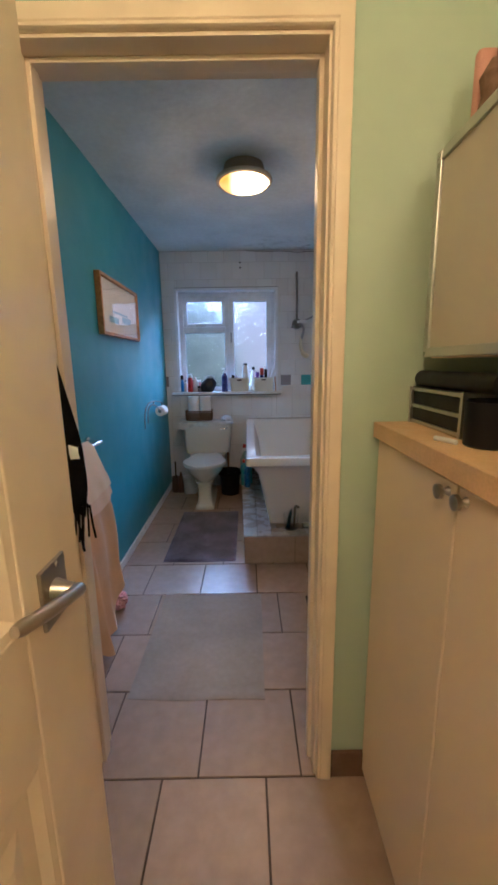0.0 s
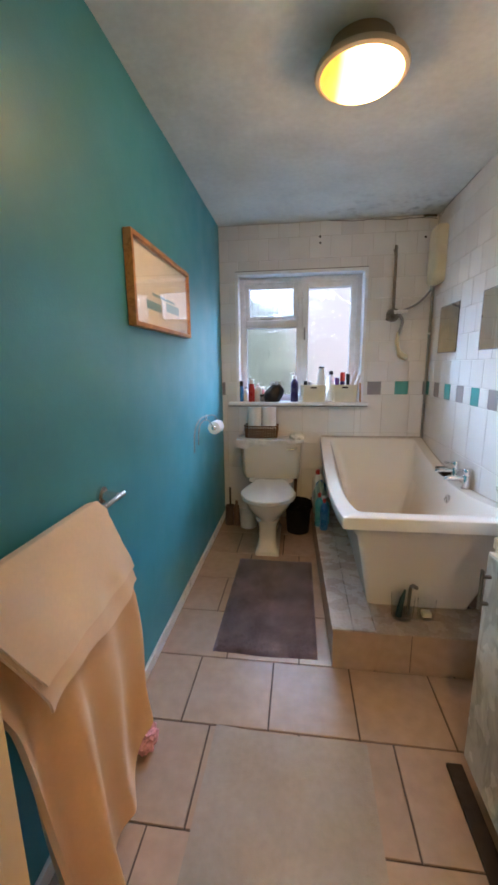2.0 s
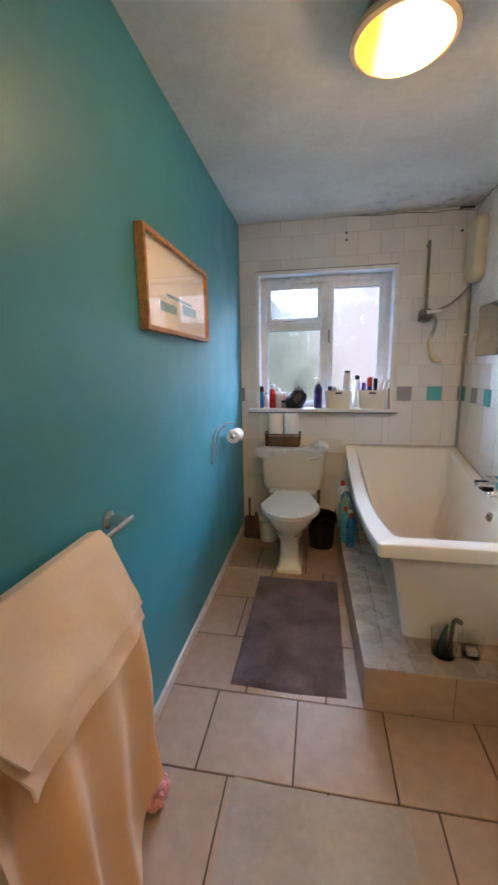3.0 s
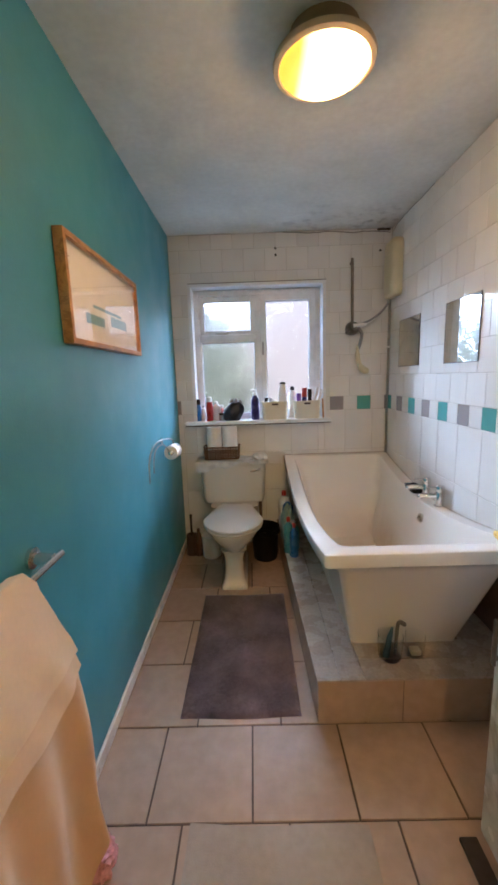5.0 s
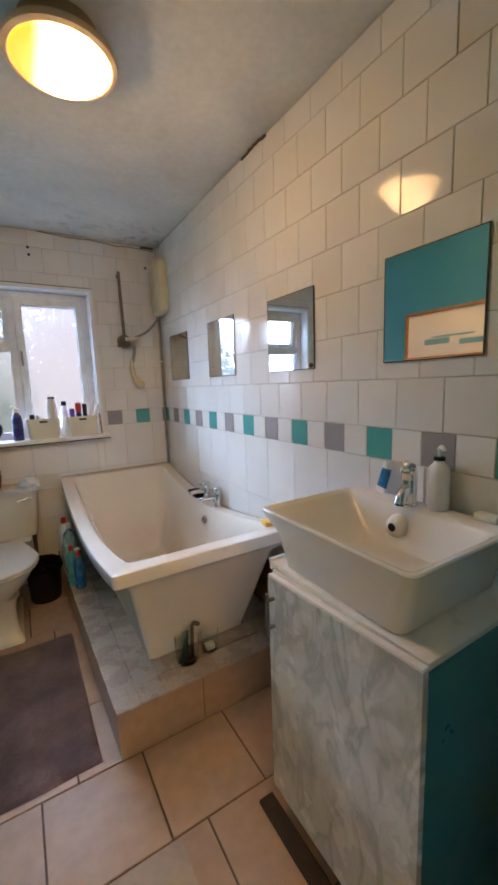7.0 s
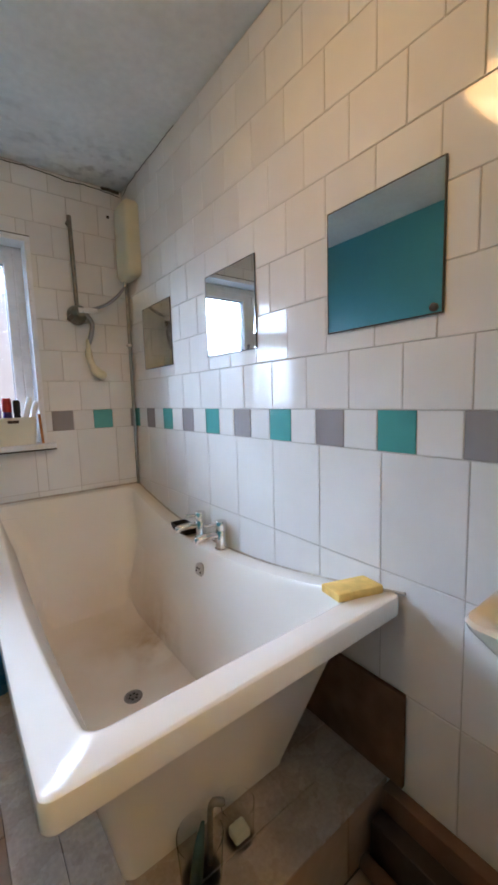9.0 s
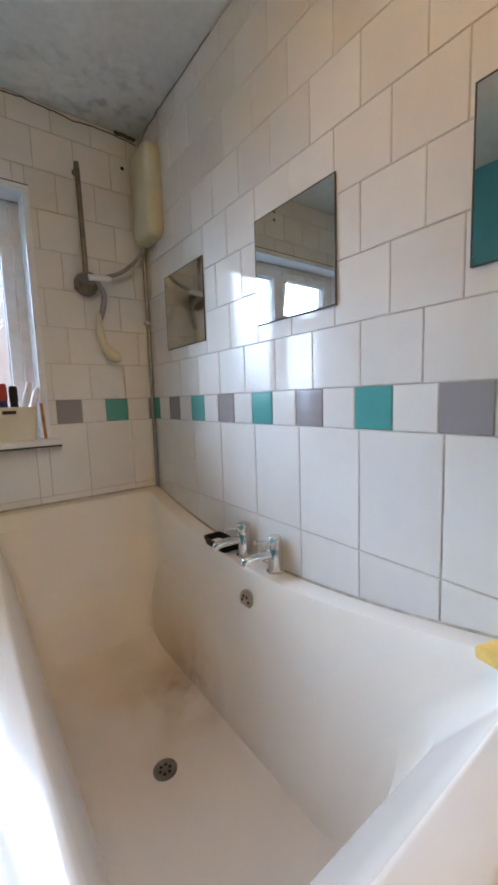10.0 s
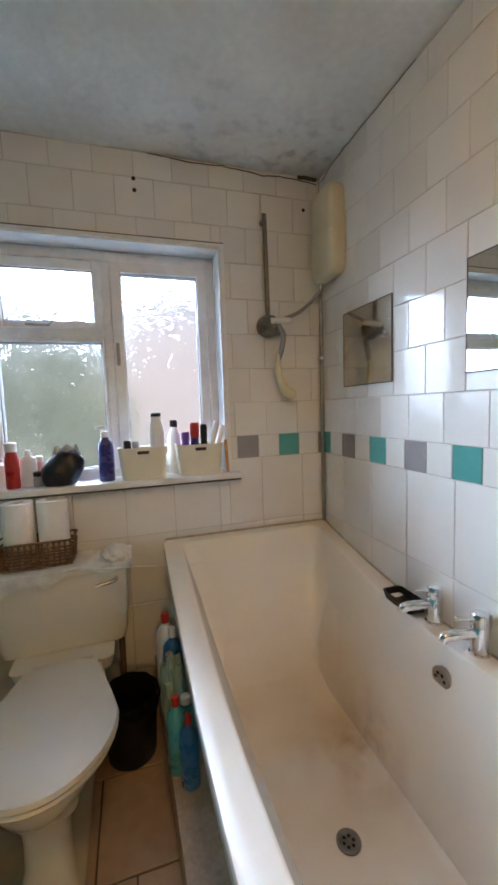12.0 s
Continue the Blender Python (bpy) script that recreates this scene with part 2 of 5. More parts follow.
def patch(m, centre, radius, color, amount, scale, lo=0.42, hi=0.62):
    """A stain with an uneven outline round a place, in the object's own coordinates."""
    n, l = m.node_tree.nodes, m.node_tree.links
    b = n["Principled BSDF"]
    old = b.inputs["Base Color"].links[0].from_socket
    co = n.new("ShaderNodeTexCoord")
    d = n.new("ShaderNodeVectorMath")
    d.operation = "DISTANCE"
    l.new(co.outputs["Object"], d.inputs[0])
    d.inputs[1].default_value = centre
    fall = n.new("ShaderNodeMapRange")
    l.new(d.outputs["Value"], fall.inputs[0])
    for k, v in enumerate((0.0, radius, 1.0, 0.0)):
        fall.inputs[k + 1].default_value = v
    t = n.new("ShaderNodeTexNoise")
    t.inputs["Scale"].default_value, t.inputs["Detail"].default_value = scale, 8
    l.new(co.outputs["Object"], t.inputs["Vector"])
    f = n.new("ShaderNodeMapRange")
    l.new(t.outputs[0], f.inputs[0])
    for k, v in enumerate((lo, hi, 0.0, amount)):
        f.inputs[k + 1].default_value = v
    mul = n.new("ShaderNodeMath")
    mul.operation = "MULTIPLY"
    l.new(fall.outputs[0], mul.inputs[0])
    l.new(f.outputs[0], mul.inputs[1])
    mix = n.new("ShaderNodeMix")
    mix.data_type = "RGBA"
    l.new(mul.outputs[0], mix.inputs[0])
    l.new(old, mix.inputs[6])
    mix.inputs[7].default_value = (*color, 1)
    l.new(mix.outputs[2], b.inputs["Base Color"])


def veins(m, color, scale, width, amount, stretch):
    """Grey veins: thin contour lines of a stretched, warped noise."""
    n, l = m.node_tree.nodes, m.node_tree.links
    b = n["Principled BSDF"]
    old = b.inputs["Base Color"].links[0].from_socket
    co = n.new("ShaderNodeTexCoord")
    mp = n.new("ShaderNodeMapping")
    mp.inputs["Rotation"].default_value = (0.5, 0, 0)
    mp.inputs["Scale"].default_value = stretch
    l.new(co.outputs["Object"], mp.inputs[0])
    t = n.new("ShaderNodeTexNoise")
    t.inputs["Scale"].default_value, t.inputs["Detail"].default_value, t.inputs["Distortion"].default_value = scale, 6, 1.3
    l.new(mp.outputs[0], t.inputs["Vector"])
    s = n.new("ShaderNodeMath")
    s.operation = "SUBTRACT"
    l.new(t.outputs[0], s.inputs[0])
    s.inputs[1].default_value = 0.5
    ab = n.new("ShaderNodeMath")
    ab.operation = "ABSOLUTE"
    l.new(s.outputs[0], ab.inputs[0])
    f = n.new("ShaderNodeMapRange")
    l.new(ab.outputs[0], f.inputs[0])
    for k, v in enumerate((0.0, width, amount, 0.0)):
        f.inputs[k + 1].default_value = v
    mix = n.new("ShaderNodeMix")
    mix.data_type = "RGBA"
    l.new(f.outputs[0], mix.inputs[0])
    l.new(old, mix.inputs[6])
    mix.inputs[7].default_value = (*color, 1)
    l.new(mix.outputs[2], b.inputs["Base Color"])


veins(MARBLE, (0.22, 0.225, 0.21), 4.5, 0.06, 0.42, (1.0, 1.5, 0.7))
veins(MARBLE, (0.30, 0.29, 0.25), 9.0, 0.03, 0.22, (1.0, 1.6, 0.6))
veins(PLINTH_TOP, (0.26, 0.21, 0.18), 10.0, 0.06, 0.10, (6.0, 0.5, 1.0))
veins(WOOD, (0.22, 0.09, 0.03), 14.0, 0.05, 0.5, (1.0, 0.3, 1.0))
patch(BATH, (0.10, 0.30, -0.06), 0.52, (0.58, 0.44, 0.265), 0.9, 2.6, 0.20, 0.6)
patch(BATH, (0.19, 0.22, -0.05), 0.22, (0.38, 0.225, 0.075), 0.9, 7.0, 0.36, 0.62)
patch(CEIL, (0.74, 1.33, 0.0), 0.42, (0.16, 0.16, 0.145), 0.5, 15.0, 0.50, 0.66)
patch(CEIL, (0.30, 1.25, 0.0), 0.40, (0.2, 0.2, 0.19), 0.5, 9.0, 0.52, 0.68)
GLASS = obscure_glass()
LIT_GLASS = lit_dome()
PICTURE_GLASS = plain("picture_glass", (1, 1, 1), 0.02, trans=1.0, ior=1.45, var=0.0, bump=0.0, rough_var=0.01)

# ---- building helpers ----
ORIGIN = {}


def mesh_of(name, bm, mats, smooth=False):
    me = bpy.data.meshes.new(name)
    bmesh.ops.recalc_face_normals(bm, faces=bm.faces)
    bm.to_mesh(me)
    bm.free()
    for m in mats if isinstance(mats, (list, tuple)) else [mats]:
        me.materials.append(m)
    if smooth:
        for p in me.polygons:
            p.use_smooth = True
        me.set_sharp_from_angle(angle=radians(40))
    return me


def thing(name, at, label, category, group="", kind=""):
    ob = new(name)
    ob.location = at
    ORIGIN[ob] = Vector(at)
    return tagged(ob, label, category, group, kind)


def solo(name, bm, mat, at, label="", category="", group="", kind="", smooth=False):
    """A top-level thing of one mesh; bm is in world coordinates."""
    bmesh.ops.translate(bm, verts=bm.verts, vec=-Vector(at))
    ob = new(name, mesh_of(name, bm, mat, smooth))
    ob.location = at
    ORIGIN[ob] = Vector(at)
    return tagged(ob, label, category, group, kind)


def part(name, bm, mat, parent, label="", smooth=True):
    """One mesh under a thing or under a part; bm is in world coordinates."""
    o = ORIGIN[parent]
    bmesh.ops.translate(bm, verts=bm.verts, vec=-o)
    ob = new(name, mesh_of(name, bm, mat, smooth))
    ob.parent = parent
    ORIGIN[ob] = o
    return tagged(ob, label)


def box(bm, x0, y0, z0, x1, y1, z1, bevel=0.0, mi=0, seg=2):
    r = bmesh.ops.create_cube(bm, size=1)
    vs = r["verts"]
    for v in vs:
        v.co = Vector((x0 + (v.co.x + 0.5) * (x1 - x0), y0 + (v.co.y + 0.5) * (y1 - y0), z0 + (v.co.z + 0.5) * (z1 - z0)))
    fs = {f for v in vs for f in v.link_faces}
    for f in fs:
        f.material_index = mi
    if bevel:
        es = list({e for v in vs for e in v.link_edges})
        bmesh.ops.bevel(bm, geom=es, offset=bevel, segments=seg, affect="EDGES", profile=0.5)
    return bm


def boxes(*rows, bevel=0.0):
    bm = bmesh.new()
    for r in rows:
        box(bm, *r, bevel=bevel)
    return bm


def ring_loft(bm, rings, cap0=True, cap1=True, closed=True, mi=0):
    vs = [[bm.verts.new(p) for p in ring] for ring in rings]
    n = len(vs[0])
    for a, b in zip(vs, vs[1:]):
        for i in range(n if closed else n - 1):
            bm.faces.new((a[i], a[(i + 1) % n], b[(i + 1) % n], b[i])).material_index = mi
    if cap0:
        bm.faces.new(vs[0]).material_index = mi
    if cap1:
        bm.faces.new(vs[-1]).material_index = mi
    return bm


def tube(bm, pts, r, seg=10, mi=0, caps=True):
    pts = [Vector(p) for p in pts]
    rs = r if isinstance(r, (list, tuple)) else [r] * len(pts)
    rings, up = [], None
    for i, p in enumerate(pts):
        d = (pts[min(i + 1, len(pts) - 1)] - pts[max(i - 1, 0)]).normalized()
        if up is None:
            up = d.orthogonal().normalized()
        up = (up - d * up.dot(d)).normalized()
        side = d.cross(up)
        rings.append([p + (up * math.cos(a) + side * math.sin(a)) * rs[i] for a in (2 * math.pi * k / seg for k in range(seg))])
    return ring_loft(bm, rings, caps, caps, mi=mi)


def lathe(bm, c, profile, seg=24, mi=0, cap0=True, cap1=True, sx=1.0, sy=1.0):
    rings = [[(c[0] + r * sx * math.cos(a), c[1] + r * sy * math.sin(a), c[2] + z) for a in (2 * math.pi * k / seg for k in range(seg))] for r, z in profile]
    return ring_loft(bm, rings, cap0, cap1, mi=mi)


def curve_pts(pts, n=8):
    """Points of a smooth line through pts."""
    p = [Vector(q) for q in pts]
    p = [2 * p[0] - p[1]] + p + [2 * p[-1] - p[-2]]
    out = []
    for i in range(1, len(p) - 2):
        for k in range(n):
            t = k / n
            a, b, c, d = p[i - 1], p[i], p[i + 1], p[i + 2]
            out.append(0.5 * (2 * b + (c - a) * t + (2 * a - 5 * b + 4 * c - d) * t * t + (3 * b - a - 3 * c + d) * t ** 3))
    return out + [p[-2]]


def rrect(x0, y0, x1, y1, r, z, n=5):
    """A rounded rectangle's ring in the plane of height z."""
    pts = []
    for cx, cy, a0 in ((x1 - r, y1 - r, 0), (x0 + r, y1 - r, 90), (x0 + r, y0 + r, 180), (x1 - r, y0 + r, 270)):
        for k in range(n + 1):
            a = radians(a0 + 90 * k / n)
            pts.append((cx + r * math.cos(a), cy + r * math.sin(a), z))
    return pts


def sheet(bm, fn, nu, nv, mi=0):
    g = [[bm.verts.new(fn(u / nu, v / nv)) for v in range(nv + 1)] for u in range(nu + 1)]
    for i in range(nu):
        for j in range(nv):
            bm.faces.new((g[i][j], g[i + 1][j], g[i + 1][j + 1], g[i][j + 1])).material_index = mi
    return bm


def thick(bm, d):
    bmesh.ops.recalc_face_normals(bm, faces=bm.faces)
    bmesh.ops.solidify(bm, geom=bm.faces[:], thickness=d)
    return bm


B = bmesh.new

# ---- large structure ----
T = 0.1
wall_left = solo("wall_left", boxes((XL - T, YD - 0.12, -0.1, XL, YB + 0.26, ZC)), TEAL, (XL, 2.5, 0), "bathroom wall painted deep teal", "wall", kind="structure")
wall_right = solo("wall_right", boxes((XR + 0.0025, YD - 0.12, -0.1, XR + 0.006 + T, YB + 0.26, ZC)), GROUT, (XR, 2.5, 0), "bathroom wall covered in white glazed tiles", "wall", kind="structure")
YW = YB + 0.0025                                         # grout face of the back wall
wall_back = solo("wall_back", boxes((XL, YW, -0.1, WX0, YW + 0.25, ZC), (WX1, YW, -0.1, XR + 0.006, YW + 0.25, ZC),
                                    (WX0, YW, -0.1, WX1, YW + 0.25, WZ0), (WX0, YW, WZ1, WX1, YW + 0.25, ZC)), GROUT, (0, YW, 0),
                 "white tiled bathroom wall around the window", "wall", kind="structure")
wall_door = solo("wall_door", boxes((XL, YH + 0.004, -0.1, DX0 - 0.03, YD, ZC), (DX1 + 0.03, YH + 0.004, -0.1, XR + 0.006, YD, ZC), (DX0 - 0.03, YH + 0.004, DZ + 0.03, DX1 + 0.03, YD, ZC)), TEAL,
                 (0, YD, 0), "teal painted wall around the bathroom doorway", "wall", kind="structure")
hall_wall = solo("hall_wall_green", boxes((HXL, YH - 0.004, -0.1, DX0 - 0.03, YH + 0.004, ZC), (DX1 + 0.03, YH - 0.004, -0.1, HXR, YH + 0.004, ZC), (DX0 - 0.03, YH - 0.004, DZ + 0.03, DX1 + 0.03, YH + 0.004, ZC)), GREEN,
                 (0, YH, 0), "pale green painted hall wall", "wall", kind="structure")
solo("hall_wall_left", boxes((HXL - T, HYB, -0.1, HXL, YH + 0.0, ZC)), GREEN, (HXL, 0, 0), "pale green painted hall side wall", "wall", kind="structure")
solo("hall_wall_right", boxes((HXR, HYB, -0.1, HXR + T, YH - 0.004, ZC)), GREEN, (HXR, 0, 0), "pale green hall wall behind the cabinets", "wall", kind="structure")
# unseen wall added to close off the hall's far end
solo("hall_wall_back", boxes((HXL - T, HYB - T, -0.1, HXR + T, HYB, ZC)), GREEN, (0, HYB, 0), "unseen plain end wall added to close the hall", "wall", kind="structure")


def ceiling_mesh():
    bm = B()

    def fn(u, v):
        x, y = XL - T + u * (XR - XL + 2 * T + 0.006), YD - 0.12 + v * (YB + 0.26 - YD + 0.12)
        return (x, y, ZC + 0.006 * noise.noise((x * 3, y * 3, 0)) + 0.0025 * noise.noise((x * 14, y * 14, 2)))
    sheet(bm, fn, 60, 100)
    top = bmesh.ops.extrude_face_region(bm, geom=bm.faces[:])
    for v in [g for g in top["geom"] if isinstance(g, bmesh.types.BMVert)]:
        v.co.z = ZC + 0.1
    return bm


solo("ceiling", ceiling_mesh(), CEIL, (0, 2.5, ZC), "uneven grey-white plaster ceiling with damp stains", "ceiling", kind="structure", smooth=True)
solo("hall_ceiling", boxes((HXL - T, HYB - T, ZC, HXR + T, YD - 0.12, ZC + 0.1)), CEIL, (0, 0, ZC), "plain white hall ceiling", "ceiling", kind="structure")
floor = solo("floor", boxes((HXL - T, HYB - T, -0.12, XR + T, YB + 0.2, -0.007)), FLOOR_G, (0, 1.5, 0), "beige ceramic tiled floor with dark grout", "floor", kind="structure")

# ---- window ----
win = thing("window_1", (-0.104, 4.05, WZ0), "white plastic window with swirled obscure glass, fanlight ajar", "window", kind="structure")
FY0, FY1 = 4.036, 4.10
part("reveal", boxes((WX0, YB + 0.001, WZ0, WX0 + 0.012, FY0, WZ1), (WX1 - 0.012, YB + 0.001, WZ0, WX1, FY0, WZ1), (WX0 + 0.012, YB + 0.001, WZ1 - 0.012, WX1 - 0.012, FY0, WZ1)), REVEAL, win, "white painted window reveal", smooth=False)
part("corner_trim", boxes((WX0 - 0.012, YB - 0.004, WZ0, WX0 + 0.004, YB + 0.004, WZ1 + 0.01), (WX1 - 0.004, YB - 0.004, WZ0, WX1 + 0.012, YB + 0.004, WZ1 + 0.01), (WX0 - 0.012, YB - 0.0045, WZ1 - 0.002, WX1 + 0.012, YB + 0.004, WZ1 + 0.011)), UPVC, win, smooth=False)
part("window_frame", boxes((WX0 + 0.012, FY0, WZ0, WX0 + 0.052, FY1, WZ1 - 0.012), (WX1 - 0.052, FY0, WZ0, WX1 - 0.012, FY1, WZ1 - 0.012),
                           (WX0 + 0.052, FY0, WZ1 - 0.058, WX1 - 0.052, FY1, WZ1 - 0.012), (WX0 + 0.052, FY0, WZ0, WX1 - 0.052, FY1, WZ0 + 0.055),
                           (-0.118, FY0, WZ0 + 0.055, -0.080, FY1, WZ1 - 0.058), (WX0 + 0.052, FY0, 1.612, -0.118, FY1, 1.662), bevel=0.005), UPVC, win, smooth=False)


def sash(name, x0, z0, x1, z1, w, m=None):
    bm = boxes((x0, FY0 - 0.009, z0, x0 + w, FY1 - 0.008, z1), (x1 - w, FY0 - 0.009, z0, x1, FY1 - 0.008, z1), (x0 + w, FY0 - 0.009, z1 - w, x1 - w, FY1 - 0.008, z1), (x0 + w, FY0 - 0.009, z0, x1 - w, FY1 - 0.008, z0 + w), bevel=0.004)
    pane = boxes((x0 + w, 4.062, z0 + w, x1 - w, 4.066, z1 - w))
    if m:
        bm.transform(m)
        pane.transform(m)
    s = part(name, bm, UPVC, win, smooth=False)
    g = 0.004
    seal = boxes((x0 + w, FY0 + 0.002, z0 + w, x0 + w + g, 4.061, z1 - w), (x1 - w - g, FY0 + 0.002, z0 + w, x1 - w, 4.061, z1 - w), (x0 + w + g, FY0 + 0.002, z1 - w - g, x1 - w - g, 4.061, z1 - w), (x0 + w + g, FY0 + 0.002, z0 + w, x1 - w - g, 4.061, z0 + w + g))
    if m:
        seal.transform(m)
    part("gasket", seal, GREY_PL, s, "grey rubber glazing seal", smooth=False)
    p = part("pane", pane, GLASS, s, "swirled obscure glass", smooth=False)
    p.visible_shadow = False


sash("casement_sash", -0.080, WZ0 + 0.055, WX1 - 0.052, WZ1 - 0.058, 0.044)
sash("fixed_sash", WX0 + 0.052, WZ0 + 0.055, -0.118, 1.612, 0.012)
HINGE = Vector((0, FY1 - 0.02, WZ1 - 0.062))
TILT_OUT = Matrix.Translation(HINGE) @ Matrix.Rotation(radians(9), 4, "X") @ Matrix.Translation(-HINGE)
sash("fanlight_sash", WX0 + 0.048, 1.658, -0.114, WZ1 - 0.054, 0.040, TILT_OUT)
part("window_stay", tube(B(), [(-0.42, FY0 - 0.012, 1.672), (-0.33, FY0 - 0.016, 1.668), (-0.315, FY0 - 0.018, 1.688)], 0.006), NICKEL, win, "metal window stay")
part("casement_handle", boxes((-0.070, FY0 - 0.024, 1.50, -0.056, FY0 - 0.006, 1.60), bevel=0.005), GREY_PL, win, "grey window handle")
solo("window_sill", boxes((-0.676, 3.872, 0.978, 0.440, FY0, 1.006), bevel=0.006), REVEAL, (-0.1, 3.9, 0.99), "white painted window sill board", "window sill", kind="structure")
solo("sealant_line_under_sill", boxes((-0.674, 3.874, 0.972, 0.438, YB - 0.001, 0.977)), MOULD, (-0.1, 3.9, 0.975), "dark sealant line under the window sill board", "sealant", kind="structure")
solo("sealant_line_over_window", boxes((WX0 - 0.01, YB - 0.003, WZ1 + 0.0115, WX1 + 0.012, YB + 0.001, WZ1 + 0.016)), MOULD, (0, YB, WZ1), "dark mouldy sealant line above the window", "sealant", kind="structure")

# ---- outside ----
solo("ground", boxes((-60, 4.3, -3.1, 60, 120, -3.0)), LAWN, (0, 20, -3), "green lawn behind the house", "ground", kind="structure")
house = thing("house", (3.5, 12.5, -3), "brick house behind the garden", "house")
part("wall", boxes((-0.5, 12.0, -3, 9.5, 18.0, 3.9)), BRICK, house, smooth=False)
bm = B()
ring_loft(bm, [[(-0.8, 11.7, 3.9), (9.8, 11.7, 3.9), (9.8, 18.3, 3.9), (-0.8, 18.3, 3.9)], [(2.4, 14.9, 5.6), (7.7, 14.9, 5.6), (7.7, 15.1, 5.6), (2.4, 15.1, 5.6)]])
part("roof", bm, ROOF, house, smooth=False)
part("window", boxes((2.2, 11.96, 0.2, 3.4, 12.0, 1.3)), UPVC, house, smooth=False)


def bush(at, sx, sy, sz, n, seed):
    rnd = random.Random(seed)
    b = thing("bush", at, "leafy green garden bush", "bush", group="garden bushes")
    part("trunk", tube(B(), [at, (at[0], at[1], at[2] + sz * 0.5)], [0.12, 0.05]), DARK_BROWN, b)
    bm = B()
    for _ in range(n):
        d = Vector((rnd.gauss(0, 1), rnd.gauss(0, 1), rnd.gauss(0, 1))).normalized() * rnd.uniform(0.55, 1.0)
        c = Vector((at[0] + d.x * sx, at[1] + d.y * sy, at[2] + sz * 0.55 + d.z * sz * 0.5))
        q = Euler((rnd.uniform(0, 6), rnd.uniform(0, 6), rnd.uniform(0, 6))).to_matrix()
        s = rnd.uniform(0.10, 0.22)
        vs = [bm.verts.new(c + q @ Vector(p) * s) for p in ((-1, 0, 0), (0, -0.5, 0.1), (1, 0, 0), (0, 0.5, 0.1))]
        bm.faces.new(vs)
    part("crown", bm, HEDGE, b, smooth=False)


bush((-1.9, 10.5, -3), 1.9, 1.2, 6.4, 9500, 3)
bush((-4.6, 12.0, -3), 2.0, 1.6, 6.0, 3800, 4)

# ---- doorway and hall ----
frame_door = thing("door_frame", (0, YH, 0), "cream gloss painted door frame with moulded casing", "door frame", kind="structure")
part("lining", boxes((DX0 - 0.03, YH - 0.006, 0, DX0, YD + 0.004, DZ + 0.03), (DX1, YH - 0.006, 0, DX1 + 0.03, YD + 0.004, DZ + 0.03), (DX0, YH - 0.006, DZ, DX1, YD + 0.004, DZ + 0.03)), CREAM_PAINT, frame_door, smooth=False)
part("door_stop", boxes((DX0, YH + 0.045, 0, DX0 + 0.012, YH + 0.085, DZ), (DX1 - 0.012, YH + 0.045, 0, DX1, YH + 0.085, DZ), (DX0 + 0.012, YH + 0.045, DZ - 0.012, DX1 - 0.012, YH + 0.085, DZ), bevel=0.002), CREAM_PAINT, frame_door, smooth=False)
CAS = ((0.0, 0.012), (0.003, 0.017), (0.007, 0.017), (0.010, 0.0155), (0.013, 0.0185), (0.040, 0.0205), (0.044, 0.018), (0.046, 0.0))
bm = B()
rings = []
for px, pz in ((1, 0), (1, 1), (-1, 1), (-1, 0)):
    ring = []
    for w, d in ((0.0, 0.0),) + CAS:
        x = (DX1 + 0.006 + w) if px > 0 else (DX0 + 0.004 - w)
        z = (DZ + 0.008 + w) if pz else 0.0
        ring.append((x, YH - 0.005 - d, z))
    rings.append(ring)
ring_loft(bm, rings)
part("casing", bm, CREAM_PAINT, frame_door, "moulded cream casing")
bm = boxes((DX0 - 0.072, YD + 0.001, 0, DX0 - 0.012, YD + 0.014, DZ + 0.07), (DX1 + 0.012, YD + 0.001, 0, DX1 + 0.072, YD + 0.014, DZ + 0.07), (DX0 - 0.012, YD + 0.001, DZ + 0.012, DX1 + 0.012, YD + 0.014, DZ + 0.07), bevel=0.003)
part("inner_casing", bm, CREAM_PAINT, frame_door, smooth=False)
solo("baseboard_hall", boxes((DX1 + 0.054, YH - 0.018, 0, 0.438, YH - 0.004, 0.09), bevel=0.003), BROWN_BOARD, (0.38, YH, 0), "brown stained hall baseboard", "baseboard", kind="structure")

# hall door, standing open
DRX0, DRX1, DRY0, DRY1 = -0.226, -0.186, -0.255, 0.512
hall_door = thing("hall_door", (DRX0, DRY0, 0), "cream painted panel door standing open", "door")
bm = B()
zs = ((0.012, 0.22), (0.78, 0.97), (1.84, 1.965))
for y0, y1 in ((DRY0, DRY0 + 0.10), (DRY1 - 0.155, DRY1)):
    box(bm, DRX0, y0, 0.012, DRX1, y1, 1.965, 0.003)
for z0, z1 in zs:
    box(bm, DRX0, DRY0 + 0.10, z0, DRX1 - 0.0005, DRY1 - 0.155, z1, 0.003)
hd = part("stile_and_rail", bm, CREAM_PAINT, hall_door, smooth=False)
for z0, z1 in ((0.22, 0.78), (0.97, 1.84)):
    bm = B()
    y0, y1 = DRY0 + 0.10, DRY1 - 0.155
    box(bm, DRX0 + 0.012, y0, z0, DRX1 - 0.014, y1, z1)
    rr = [[(DRX1 - d, y0 + i, z0 + i), (DRX1 - d, y1 - i, z0 + i), (DRX1 - d, y1 - i, z1 - i), (DRX1 - d, y0 + i, z1 - i)] for i, d in ((0.0, 0.002), (0.012, 0.004), (0.024, 0.014), (0.05, 0.0138), (0.075, 0.006))]
    ring_loft(bm, rr, False, True)
    part("panel", bm, CREAM_PAINT, hall_door, smooth=False)
hx = DRX1
HY = 0.412                                               # spindle
